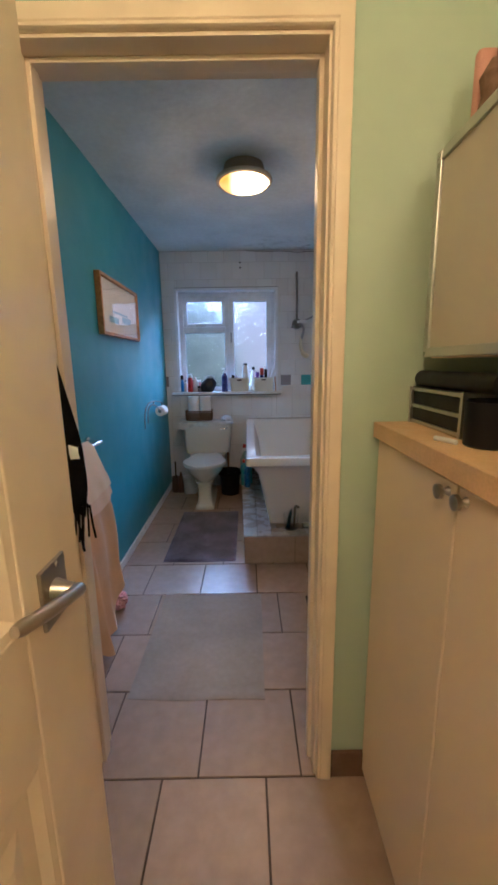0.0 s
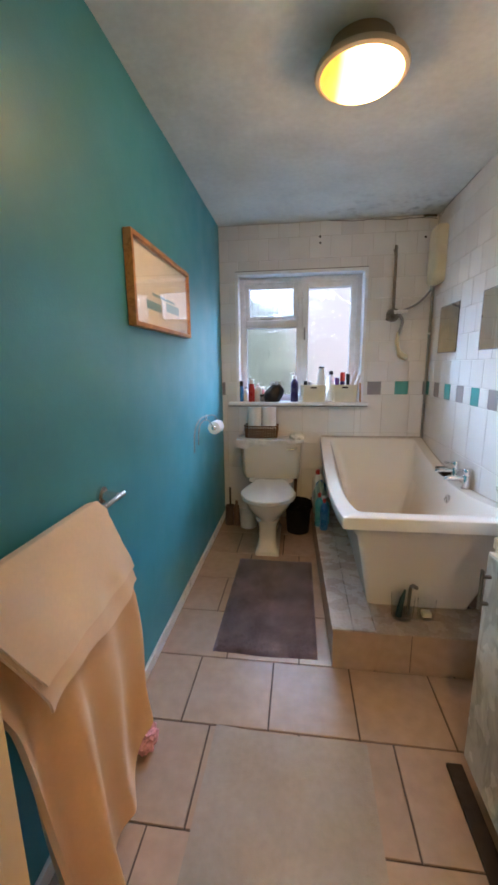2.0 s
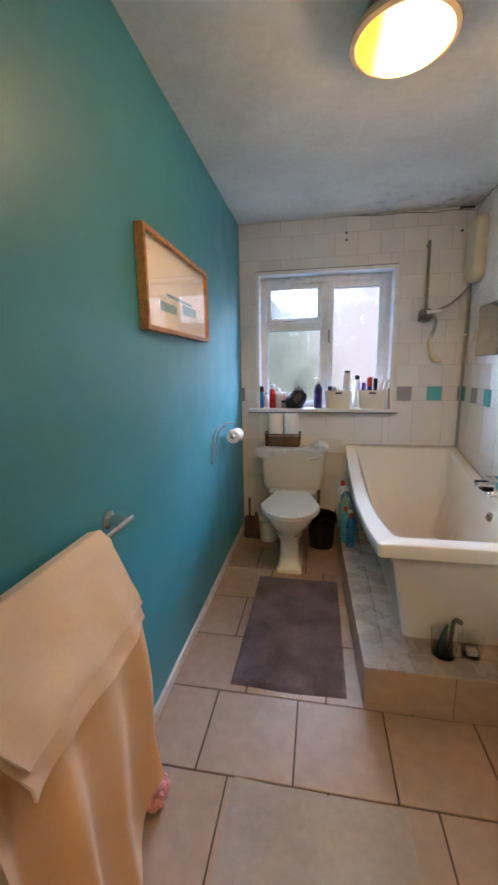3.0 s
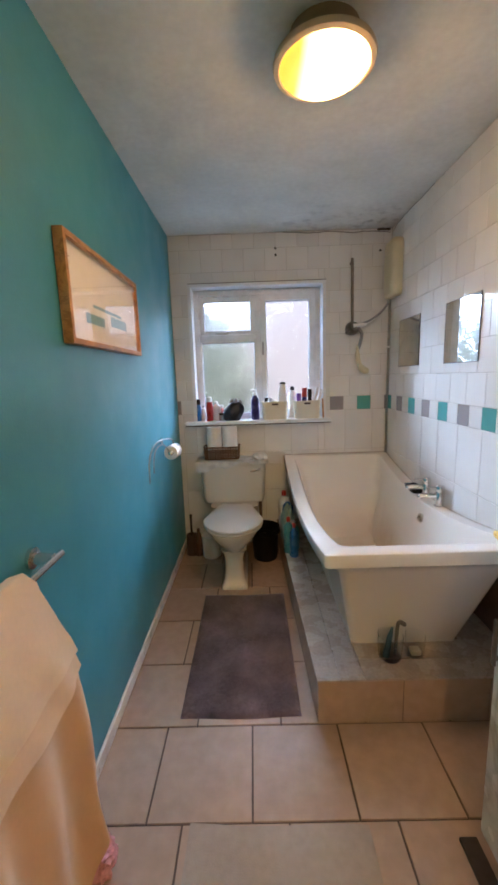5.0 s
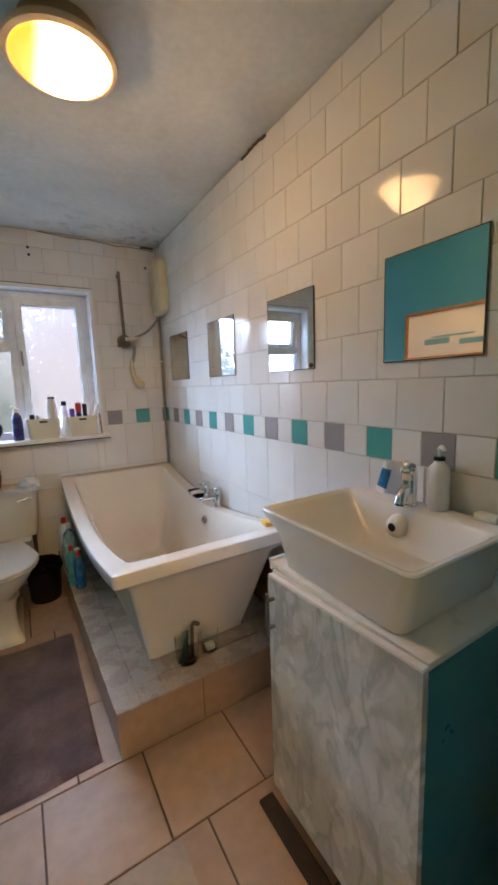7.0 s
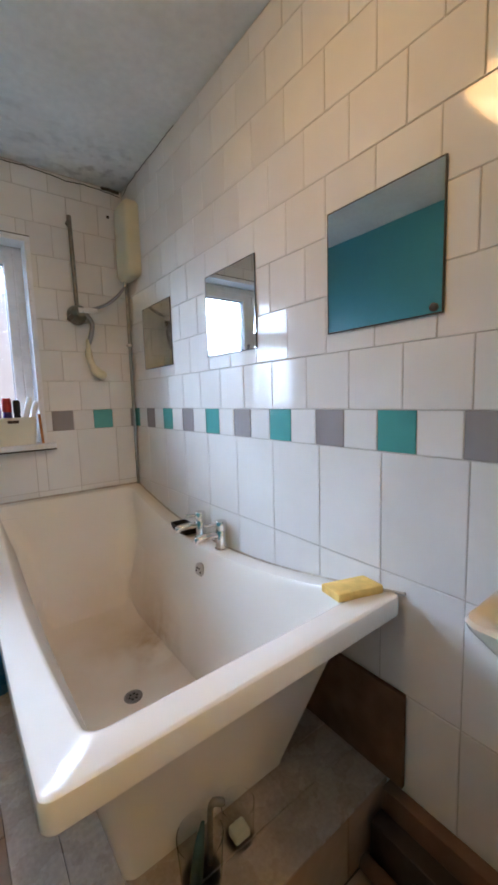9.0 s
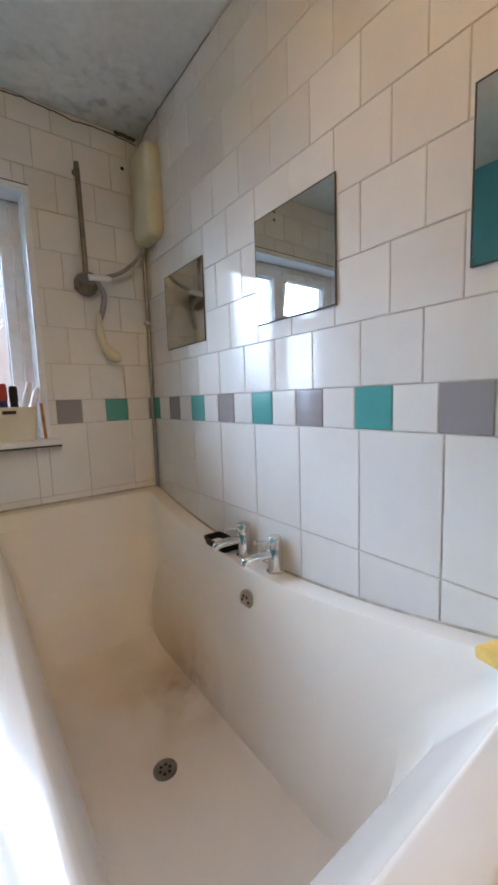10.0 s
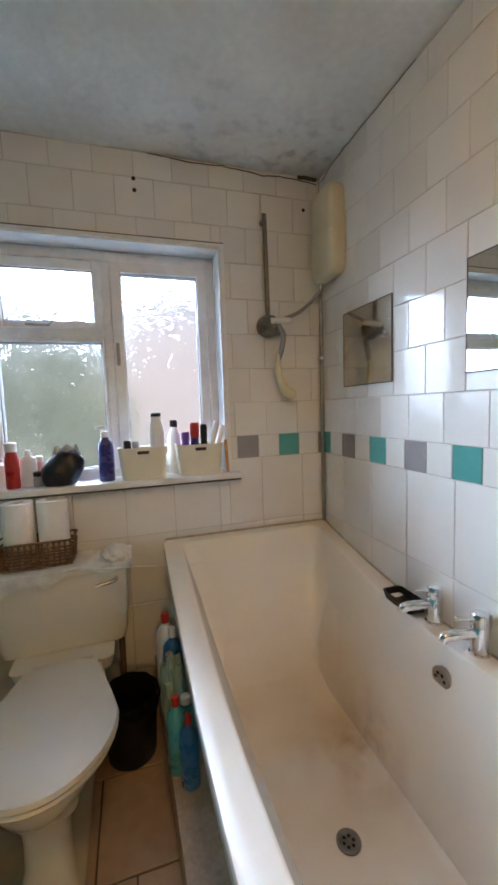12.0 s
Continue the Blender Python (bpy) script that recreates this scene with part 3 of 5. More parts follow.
handle = part("handle", boxes((hx, HY - 0.022, 0.932, hx + 0.006, HY + 0.044, 1.018), bevel=0.002), NICKEL, hall_door, "brushed metal lever handle on a plate", smooth=False)
part("spindle", tube(B(), [(hx + 0.004, HY + 0.010, 0.975), (hx + 0.016, HY + 0.010, 0.975), (hx + 0.030, HY + 0.010, 0.974)], [0.019, 0.014, 0.012], 16), NICKEL, handle)
part("lever", tube(B(), curve_pts([(hx + 0.032, HY + 0.028, 0.968), (hx + 0.034, HY, 0.976), (hx + 0.030, HY - 0.055, 0.988), (hx + 0.020, HY - 0.105, 0.998)], 5), [0.007] + [0.0095] * 14 + [0.007], 12), NICKEL, handle)
for z in (0.940, 1.010):
    part("screw", tube(B(), [(hx + 0.005, HY + 0.02, z), (hx + 0.008, HY + 0.02, z)], 0.004), NICKEL, handle)

# tall base cabinet with worktop, right of the doorway
CFX = 0.428
cab = thing("hall_cabinet", (0.6, 0.3, 0), "tall cream laminate cabinet with two doors", "cabinet")
part("body", boxes((CFX + 0.02, -0.60, 0.09, HXR - 0.004, 0.915, 1.088)), CABINET, cab, smooth=False)
part("toe_kick", boxes((CFX + 0.05, -0.60, 0.0, CFX + 0.066, 0.90, 0.09)), DARK_BROWN, cab, smooth=False)
part("base_rail", boxes((CFX + 0.002, -0.60, 0.030, CFX + 0.02, 0.915, 0.088), bevel=0.002), CABINET, cab, smooth=False)
for y0, y1, k in ((0.534, 0.913, 0.56), (0.145, 0.530, 0.505), (-0.24, 0.141, 0.10)):
    d = part("door", boxes((CFX, y0, 0.092, CFX + 0.018, y1, 1.081), bevel=0.003), CABINET, cab, smooth=False)
    bm = B()
    tube(bm, [(CFX, k, 1.062), (CFX - 0.006, k, 1.062), (CFX - 0.010, k, 1.062), (CFX - 0.014, k, 1.062), (CFX - 0.021, k, 1.062), (CFX - 0.024, k, 1.062)], [0.009, 0.0055, 0.0055, 0.013, 0.013, 0.006], 14)
    part("knob", bm, NICKEL, d, "round metal knob")
wt = thing("worktop", (0.6, 0.3, 1.088), "beech-effect worktop on the hall cabinet", "worktop")
part("board", boxes((CFX - 0.010, -0.60, 1.088, HXR - 0.004, 0.920, 1.128), bevel=0.002), BEECH, wt, smooth=False)
part("edging", boxes((CFX - 0.0125, -0.60, 1.089, CFX - 0.0105, 0.919, 1.127)), BEECH_EDGE, wt, "paler edging strip", smooth=False)
wc = thing("wall_cabinet", (0.66, 0.4, 1.285), "wall cabinet with a frosted glass door in a metal frame", "cabinet")
part("body", boxes((0.522, -0.3, 1.285, HXR - 0.004, 0.858, 1.712)), CABINET, wc, smooth=False)
d = part("door", boxes((0.50, -0.295, 1.288, 0.52, -0.275, 1.708), (0.50, 0.836, 1.288, 0.52, 0.856, 1.708), (0.50, -0.275, 1.288, 0.52, 0.836, 1.308), (0.50, -0.275, 1.688, 0.52, 0.836, 1.708), bevel=0.002), SILVER, wc, "satin metal door frame", smooth=False)
part("glass_panel", boxes((0.506, -0.275, 1.308, 0.514, 0.836, 1.688)), FROST, d, "frosted glass", smooth=False)
deco = thing("ornament", (0.56, 0.83, 1.712), "pink and brown ornament on top of the wall cabinet", "ornament")
part("pink_panel", boxes((0.560, 0.832, 1.712, 0.600, 0.856, 1.885), bevel=0.008), plain("dusty_pink", (0.62, 0.33, 0.24), 0.7), deco, smooth=False)
part("brown_panel", boxes((0.585, 0.782, 1.712, 0.63, 0.826, 1.90), bevel=0.012), WICKER, deco, smooth=False)
part("brown_bead", lathe(B(), (0.572, 0.80, 1.712), [(0.02, 0), (0.026, 0.03), (0.018, 0.07), (0.024, 0.10), (0.006, 0.13)], 14), WICKER, deco)
TZ = 1.128                                               # worktop surface
tray = thing("document_tray", (0.60, 0.79, TZ), "black letter tray with pale metal edges on the worktop", "letter tray")
for z in (0.002, 0.040, 0.080):
    part("shelf", boxes((0.503, 0.672, TZ + z, 0.75, 0.908, TZ + z + 0.008), bevel=0.001), SILVER, tray, smooth=False)
for z in (0.010, 0.048):
    part("insert", boxes((0.506, 0.678, TZ + z, 0.74, 0.902, TZ + z + 0.031), bevel=0.002), BLACK, tray, smooth=False)
for y in (0.670, 0.902):
    part("post", boxes((0.500, y, TZ, 0.510, y + 0.010, TZ + 0.090)), SILVER, tray, smooth=False)
solo("black_roll", tube(B(), [(0.53, 0.912, TZ + 0.109), (0.53, 0.60, TZ + 0.109)], 0.020, 14), BLACK, (0.53, 0.7, TZ + 0.088), "black rolled folder lying on the letter tray", "folder", smooth=True)
bm = B()
lathe(bm, (0.515, 0.605, TZ), [(0.036, 0), (0.04, 0.004), (0.042, 0.080), (0.038, 0.080), (0.036, 0.01)], 20)
cup = thing("black_mug", (0.515, 0.605, TZ), "black cup on the worktop", "cup")
part("body", bm, BLACK, cup)
part("handle", tube(B(), curve_pts([(0.515, 0.565, TZ + 0.065), (0.512, 0.538, TZ + 0.058), (0.512, 0.538, TZ + 0.028), (0.515, 0.566, TZ + 0.018)], 5), 0.005, 8), BLACK, cup)
solo("black_speaker", boxes((0.585, 0.46, TZ, 0.73, 0.655, TZ + 0.115), bevel=0.012), BLACK, (0.66, 0.56, TZ), "black box standing behind the cup", "box", smooth=True)
solo("pen", tube(B(), [(0.452, 0.668, TZ + 0.005), (0.468, 0.622, TZ + 0.005)], 0.005), WHITE_PL, (0.46, 0.645, TZ), "white pen lying on the worktop", "pen", smooth=True)
# unseen holders added where the two hall lamps hang
for lx_, ly_ in ((-0.13, -0.44), (0.62, -0.80)):
    shade = thing("added_hall_fixture", (lx_, ly_, ZC), "unseen white pendant holder added to the hall ceiling", "ceiling light", group="hall lights")
    part("base", lathe(B(), (lx_, ly_, ZC), [(0.05, 0), (0.05, -0.02), (0.012, -0.03), (0.012, -0.075)], 20), WHITE_PL, shade)

# scarf on a hook, pedal bin
scarf = thing("scarf", (-0.42, YH - 0.03, 0.85), "black wool scarf with a fringe hanging on a hook", "scarf")


def scarf_edge(z):
    """How far the scarf bulges to the doorway at a height."""
    k = max(0.0, min(1.0, (1.50 - z) / 0.53))
    return -0.426 + 0.100 * math.sin(k * math.pi / 2) ** 1.15 - 0.008 * max(0.0, (0.97 - z) / 0.06)


def scarf_fn(dy, zb, out):
    def fn(u, v):
        z = 1.52 - v * (1.52 - zb) - 0.03 * u * v
        right = scarf_edge(z) + out
        left = -0.46 - 0.06 * v
        x = left + u * (right - left)
        fold = 0.013 * math.sin(u * 12 + v * 2.5) * min(1, v * 3) + 0.010 * noise.noise((u * 4, v * 6, dy * 40))
        return (x, YH - dy + fold + 0.022 * u * u, z - 0.012 * math.sin(u * 7))
    return fn


bm = B()
sheet(bm, scarf_fn(0.078, 0.935, 0.0), 24, 30)
sheet(bm, scarf_fn(0.048, 0.955, -0.012), 24, 30)
part("cloth", thick(bm, 0.007), BLACK_CLOTH, scarf)
rnd = random.Random(7)
bm = B()
for k in range(34):
    x = -0.515 + k * 0.0058
    u = k / 33
    y = YH - 0.074 + 0.022 * u * u + rnd.uniform(-0.008, 0.012)
    z = 0.925 - 0.03 * u + rnd.uniform(-0.01, 0.012)
    sway = rnd.uniform(-0.008, 0.016)
    tube(bm, curve_pts([(x, y, z + 0.03), (x + sway * 0.4, y - 0.003, z - 0.02), (x + sway, y - 0.006, z - rnd.uniform(0.045, 0.085))], 3), rnd.uniform(0.0024, 0.0040), 5)
part("fringe", bm, BLACK_CLOTH, scarf)
tag = B()
sheet(tag, lambda u, v: (-0.345 + 0.019 * u + 0.003 * v, 0.850 + 0.008 * u - 0.003 * math.sin(v * 3), 1.094 - 0.036 * v - 0.010 * u * (1 - v)), 5, 5)
part("tag", thick(tag, 0.0012), WHITE_PL, scarf, "white label tag", smooth=False)
hook = thing("coat_hook", (-0.45, YH - 0.01, 1.5), "metal coat hook on the hall wall", "hook")
part("hook", tube(B(), curve_pts([(-0.45, YH - 0.004, 1.53), (-0.45, YH - 0.05, 1.51), (-0.45, YH - 0.055, 1.54)], 5), 0.006), NICKEL, hook)
BX0, BX1, BY0, BY1, BZ = -0.585, -0.356, 0.690, 0.895, 0.64
bin_ = thing("laundry_bin", (-0.47, 0.79, 0), "grey bin with a white perforated lid", "bin")


def bin_ring(d, z, r=0.05):
    return rrect(BX0 + d, BY0 + d, BX1 - d, BY1 - d, r, z)


part("body", ring_loft(B(), [bin_ring(0.022, 0.0), bin_ring(0.008, 0.40), bin_ring(0.002, BZ - 0.105)]), plain("grey_bin_plastic", (0.36, 0.34, 0.36), 0.45), bin_)
part("rim", ring_loft(B(), [bin_ring(0.0, BZ - 0.105), bin_ring(-0.001, BZ - 0.035)]), BLACK, bin_, "black rim")
lid = part("lid", ring_loft(B(), [bin_ring(-0.004, BZ - 0.035), bin_ring(-0.003, BZ - 0.012), bin_ring(0.002, BZ - 0.003), bin_ring(0.012, BZ)]), CREAM_TUB, bin_, "white perforated lid")
bm = B()
for i in range(15):
    for j in range(13):
        cx, cy = BX0 + 0.022 + i * 0.0132 + (0.0066 if j % 2 else 0), BY0 + 0.022 + j * 0.0132
        tube(bm, [(cx, cy, BZ - 0.001), (cx, cy, BZ + 0.0012)], 0.0036, 6)
part("hole", bm, DARK_BROWN, lid)

# ---- bathroom: plinth and bath ----
PX, PY, PZ = 0.057, 2.243, 0.191
def skew(bm):
    for v in bm.verts:
        if v.co.x < 0.10:
            v.co.x -= (v.co.y - PY) * 0.026
    return bm


plinth = thing("bath_plinth", (0.45, 3.0, 0), "low tiled platform round the bath with a plank-effect top", "platform")
part("core", skew(boxes((PX + 0.006, PY + 0.006, -0.007, 0.235, YB, PZ - 0.008), (0.235, PY + 0.006, -0.007, XR, 2.455, PZ - 0.008), (0.70, 2.455, -0.007, XR, YB, PZ - 0.008))), FLOOR_G, plinth, smooth=False)
x = PX
while x < XR - 0.02:
    x2 = min(x + 0.329, XR)
    part("front_tile", boxes((x, PY, 0.002, x2 - 0.003, PY + 0.0058, PZ - 0.009), bevel=0.0015), FLOOR_T, plinth, smooth=False)
    x = x2
y = PY + 0.006
while y < YB - 0.02:
    y2 = min(y + 0.329, YB)
    part("side_tile", skew(boxes((PX, y, 0.002, PX + 0.0058, y2 - 0.003, PZ - 0.009), bevel=0.0015)), FLOOR_T, plinth, smooth=False)
    y = y2
for x0, x1 in ((PX - 0.003, 0.142), (0.144, 0.235)):
    part("top_plank", skew(boxes((x0, PY - 0.003, PZ - 0.008, x1, YB, PZ), bevel=0.0015)), PLINTH_TOP, plinth, smooth=False)
for y0, y1 in ((PY - 0.003, 2.348), (2.350, 2.455)):
    part("top_plank", boxes((0.237, y0, PZ - 0.008, XR, y1, PZ), bevel=0.0015), PLINTH_TOP, plinth, smooth=False)
part("top_plank", boxes((0.70, 2.457, PZ - 0.008, XR, YB, PZ)), PLINTH_TOP, plinth, smooth=False)

BX_L, BX_R, BY_F, BY_B = 0.077, 0.874, 2.207, 3.919


def rim_z(y):
    u = abs(y - 3.05) / 0.87
    return 0.597 + 0.124 * u ** 1.75


def bath_ring(x0, y0, x1, y1, r, z, flat, n=10, m=24):
    """Ring with straight sides cut into m steps; flat 1: level at z; 0: follows the rim's sweep."""
    pts = []
    for (ax, ay), (bx, by), c, a0 in (((x1, y0 + r), (x1, y1 - r), (x1 - r, y1 - r), 0), ((x1 - r, y1), (x0 + r, y1), (x0 + r, y1 - r), 90),
                                     ((x0, y1 - r), (x0, y0 + r), (x0 + r, y0 + r), 180), ((x0 + r, y0), (x1 - r, y0), (x1 - r, y0 + r), 270)):
        for k in range(m):
            pts.append((ax + (bx - ax) * k / m, ay + (by - ay) * k / m))
        for k in range(n):
            a = radians(a0 + 90 * k / n)
            pts.append((c[0] + r * math.cos(a), c[1] + r * math.sin(a)))
    out = []
    for x, y in pts:
        yy = min(max(y, BY_F), BY_B)
        zr = rim_z(BY_F + (yy - y0) / (y1 - y0) * (BY_B - BY_F)) + z
        out.append((x, y, flat[1] * flat[0] + (1 - flat[0]) * zr))
    return out


bath = thing("bathtub", (0.47, 3.05, PZ), "white freestanding bathtub with a dipped rim, stained inside", "bathtub")
bm = B()
R_ = []
L, Rr, F, K = BX_L, BX_R, BY_F, BY_B
# outside, from the foot up, then over the rim and down inside
for x0, y0, x1, y1, r, z, flat in (
        (0.245, 2.465, 0.685, 3.62, 0.03, 0, (1, 0.07)), (0.232, 2.44, 0.69, 3.66, 0.03, 0, (1, 0.20)), (0.155, 2.318, 0.79, 3.82, 0.03, 0, (0.5, 0.45)), (0.112, 2.24, 0.862, 3.90, 0.03, -0.055, (0, 0)),
        (L + 0.003, F + 0.002, Rr, K, 0.02, -0.050, (0, 0)), (L, F, Rr, K, 0.022, -0.044, (0, 0)), (L, F, Rr, K, 0.022, -0.008, (0, 0)), (L + 0.002, F + 0.002, Rr - 0.001, K - 0.001, 0.021, -0.002, (0, 0)), (L + 0.008, F + 0.008, Rr - 0.002, K - 0.002, 0.02, 0.0, (0, 0)), (L + 0.012, F + 0.012, Rr - 0.004, K - 0.004, 0.022, 0.0, (0, 0)),
        (0.143, 2.274, 0.806, 3.862, 0.040, -0.001, (0, 0)), (0.147, 2.278, 0.803, 3.859, 0.042, -0.002, (0, 0)), (0.154, 2.284, 0.798, 3.852, 0.045, -0.010, (0, 0)), (0.166, 2.305, 0.788, 3.83, 0.055, -0.05, (0, 0)), (0.20, 2.40, 0.765, 3.76, 0.075, 0, (0.6, 0.42)),
        (0.235, 2.50, 0.735, 3.69, 0.09, 0, (1, 0.24)), (0.25, 2.545, 0.715, 3.655, 0.10, 0, (1, 0.155)), (0.275, 2.59, 0.69, 3.61, 0.10, 0, (1, 0.125)), (0.31, 2.64, 0.655, 3.56, 0.10, 0, (1, 0.115)), (0.44, 2.90, 0.505, 3.2, 0.02, 0, (1, 0.104))):
    R_.append(bath_ring(x0, y0, x1, y1, r, z, flat))
ring_loft(bm, R_)
part("tub", bm, BATH, bath)
bm = B()
lathe(bm, (0.4725, 3.047, 0.104), [(0.034, 0.0005), (0.034, 0.003), (0.027, 0.004), (0.024, 0.002), (0.010, 0.001), (0.002, 0.001)], 24)
dr = part("drain", bm, TARNISH, bath, "tarnished metal plug waste")
bm = B()
for k in range(6):
    a = k * math.pi / 3
    tube(bm, [(0.4725 + 0.0145 * math.cos(a), 3.047 + 0.0145 * math.sin(a), 0.1056), (0.4725 + 0.0145 * math.cos(a), 3.047 + 0.0145 * math.sin(a), 0.1064)], 0.0045, 8)
part("hole", bm, BLACK, dr)
nrm = Vector((-1, 0, 0.12)).normalized()
oc = Vector((0.777, 3.04, 0.508))
bm = B()
tube(bm, [oc - nrm * 0.01, oc + nrm * 0.006, oc + nrm * 0.009, oc + nrm * 0.0092], [0.034, 0.034, 0.028, 0.004], 24)
ov = part("overflow", bm, NICKEL, bath, "dull metal overflow cap")
bm = B()
for k in range(6):
    a = k * math.pi / 3
    c = oc + nrm * 0.009 + Vector((0, math.cos(a), math.sin(a))) * 0.016
    tube(bm, [c, c + nrm * 0.001], 0.005, 8)
part("hole", bm, BLACK, ov)
for ty in (3.155, 2.99):
    zt = rim_z(ty)
    tap = thing("bath_tap", (0.854, ty, zt), "chrome pillar bath tap with a short lever", "tap", group="bath taps")
    part("body", lathe(B(), (0.854, ty, zt), [(0.028, 0), (0.028, 0.005), (0.0235, 0.008), (0.0235, 0.080), (0.0228, 0.081), (0.0235, 0.084), (0.0235, 0.112), (0.020, 0.117)], 24), CHROME, tap)
    part("spout", tube(B(), curve_pts([(0.854, ty, zt + 0.060), (0.80, ty + 0.012, zt + 0.060), (0.760, ty + 0.024, zt + 0.054), (0.755, ty + 0.026, zt + 0.042)], 4), 0.0145, 12), CHROME, tap)
    part("lever", tube(B(), [(0.854, ty, zt + 0.103), (0.785, ty + 0.013, zt + 0.108)], [0.008, 0.006], 10), CHROME, tap)
dish = thing("soap_dish", (0.84, 3.26, rim_z(3.26)), "black soap dish on the bath rim", "soap dish")
part("tray", ring_loft(B(), [rrect(0.80, 3.205, 0.868, 3.335, 0.015, 0.605), rrect(0.792, 3.198, 0.872, 3.342, 0.018, 0.635), rrect(0.798, 3.204, 0.868, 3.336, 0.015, 0.635), rrect(0.805, 3.21, 0.863, 3.33, 0.012, 0.612)]), BLACK, dish)
bm = B()
box(bm, -0.065, -0.042, 0, 0.065, 0.042, 0.022, 0.005)
bm.transform(pose(0.80, 2.30, 0.7065, -7, 0, -18))
solo("sponge", bm, SPONGE, (0.80, 2.29, 0.71), "yellow sponge lying on the bath rim", "sponge", smooth=True)
solo("bath_sealant", tube(B(), [(BX_L + 0.01, YB - 0.004, 0.722), (BX_R, YB - 0.004, 0.722)], 0.006, 8), SEALANT, (0.47, YB, 0.72), "stained sealant along the bath rim", "sealant", kind="structure", smooth=True)
solo("side_sealant", tube(B(), [(XR - 0.004, y, rim_z(y) + 0.001) for y in [2.2 + 0.086 * k for k in range(21)]], 0.0045, 8), SEALANT, (XR, 3, 0.6), "thin sealant between bath and tiles", "sealant", kind="structure", smooth=True)
# clutter in front of and beside the bath
jug = thing("plastic_jug", (0.36, 2.36, PZ), "clear plastic jug holding a brush and a metal pump", "jug")
part("jug", lathe(B(), (0.37, 2.36, PZ), [(0.042, 0), (0.044, 0.002), (0.050, 0.10), (0.0488, 0.10), (0.043, 0.003)], 24), CLEAR, jug)
part("brush", tube(B(), [(0.352, 2.352, PZ + 0.008), (0.362, 2.35, PZ + 0.09), (0.372, 2.348, PZ + 0.14)], [0.014, 0.011, 0.004]), plain("blue_green_sponge", (0.04, 0.09, 0.10), 0.7, bump=0.4, bump_scale=200), jug, "dark blue-green sponge brush")
part("pump", tube(B(), curve_pts([(0.392, 2.362, PZ + 0.01), (0.395, 2.36, PZ + 0.10), (0.40, 2.356, PZ + 0.155), (0.425, 2.345, PZ + 0.15)], 5), [0.007] * 11 + [0.009] * 4 + [0.006], 10), TARNISH, jug, "tarnished metal handle")
jar = thing("plastic_beaker", (0.475, 2.37, PZ), "clear plastic beaker on the plinth", "beaker")
part("cup", lathe(B(), (0.475, 2.37, PZ), [(0.033, 0), (0.034, 0.002), (0.039, 0.09), (0.038, 0.09), (0.033, 0.003)], 22), CLEAR, jar)
part("soap", boxes((0.455, 2.35, PZ + 0.006, 0.495, 2.385, PZ + 0.03), bevel=0.006), CREAM_TUB, jar, "pale soap sliver", smooth=True)
solo("brown_board", boxes((0.864, 2.193, 0.192, 0.878, 2.66, 0.452), bevel=0.002), BROWN_BOARD, (0.87, 2.1, 0.2), "brown board leaning under the bath end", "board")
# dark strip put in for the shade of the recess along the wall
solo("dark_ledge_board", boxes((0.79, 1.84, 0.0, 0.840, 2.236, 0.12), bevel=0.004), DARK_BROWN, (0.82, 2.05, 0), "dark strip standing in for the shaded recess along the wall", "board")
solo("wall_ledge_strip", boxes((0.842, 1.84, 0.0, 0.878, 2.236, 0.178), bevel=0.003), BROWN_BOARD, (0.86, 2.05, 0), "brown ledge strip along the tiled wall", "board")
# brown rod added where a ledge edge runs; no pipe lies there
solo("waste_pipe", tube(B(), [(0.765, 1.83, 0.022), (0.765, 2.236, 0.022)], 0.02, 14), BROWN_BOARD, (0.765, 2.05, 0.0), "brown rod added in place of a ledge strip between basin cabinet and bath", "pipe", smooth=True)


def bottle(name, x, y, z, h, r, mat, cap, label, category="bottle", neck=0.35, cap_h=0.12, sx=1.0, sy=1.0, pump=False, group=""):
    b = thing(name, (x, y, z), label, category, group)
    hb = h * (1 - cap_h)
    part("body", lathe(B(), (x, y, z), [(r * 0.9, 0), (r, 0.004), (r, hb * 0.72), (r * 0.9, hb * 0.86), (r * neck, hb * 0.96), (r * neck, hb)], 18, sx=sx, sy=sy), mat, b)
    c = part("cap", lathe(B(), (x, y, z + hb), [(r * neck * 1.15, 0), (r * neck * 1.15, h * cap_h * 0.85), (r * neck * 0.9, h * cap_h)], 14), cap, b)
    if pump:
        part("nozzle", tube(B(), [(x, y, z + h), (x, y, z + h + 0.014), (x - 0.01, y - 0.004, z + h + 0.02), (x - 0.034, y - 0.012, z + h + 0.015)], [0.004, 0.006, 0.007, 0.005], 8), cap, c)
    return b


BOT = "cleaning bottles beside the bath"
bottle("bleach_bottle", 0.055, 3.72, PZ, 0.30, 0.042, WHITE_PL, RED, "white bleach bottle with a red cap", group=BOT)
bottle("cleaner_bottle", 0.075, 3.64, PZ, 0.28, 0.04, BLUE, WHITE_PL, "blue cleaner bottle with a white cap", group=BOT)
bottle("spray_bottle", 0.055, 3.58, PZ, 0.22, 0.038, SAGE, GREY_PL, "pale green cleaning bottle on the plinth", group=BOT)
bottle("spray_bottle", 0.085, 3.375, PZ, 0.20, 0.04, TURQ, WHITE_PL, "turquoise cleaning bottle on the plinth", group=BOT)
bottle("spray_bottle", 0.050, 3.33, PZ, 0.24, 0.03, TURQ, RED, "turquoise spray can with a red cap", group=BOT)
bottle("aerosol_can", 0.080, 3.27, PZ, 0.22, 0.028, BLUE, RED, "blue aerosol can with a red cap", "can", group=BOT)
bm = B()
bmesh.ops.create_icosphere(bm, subdivisions=4, radius=1)
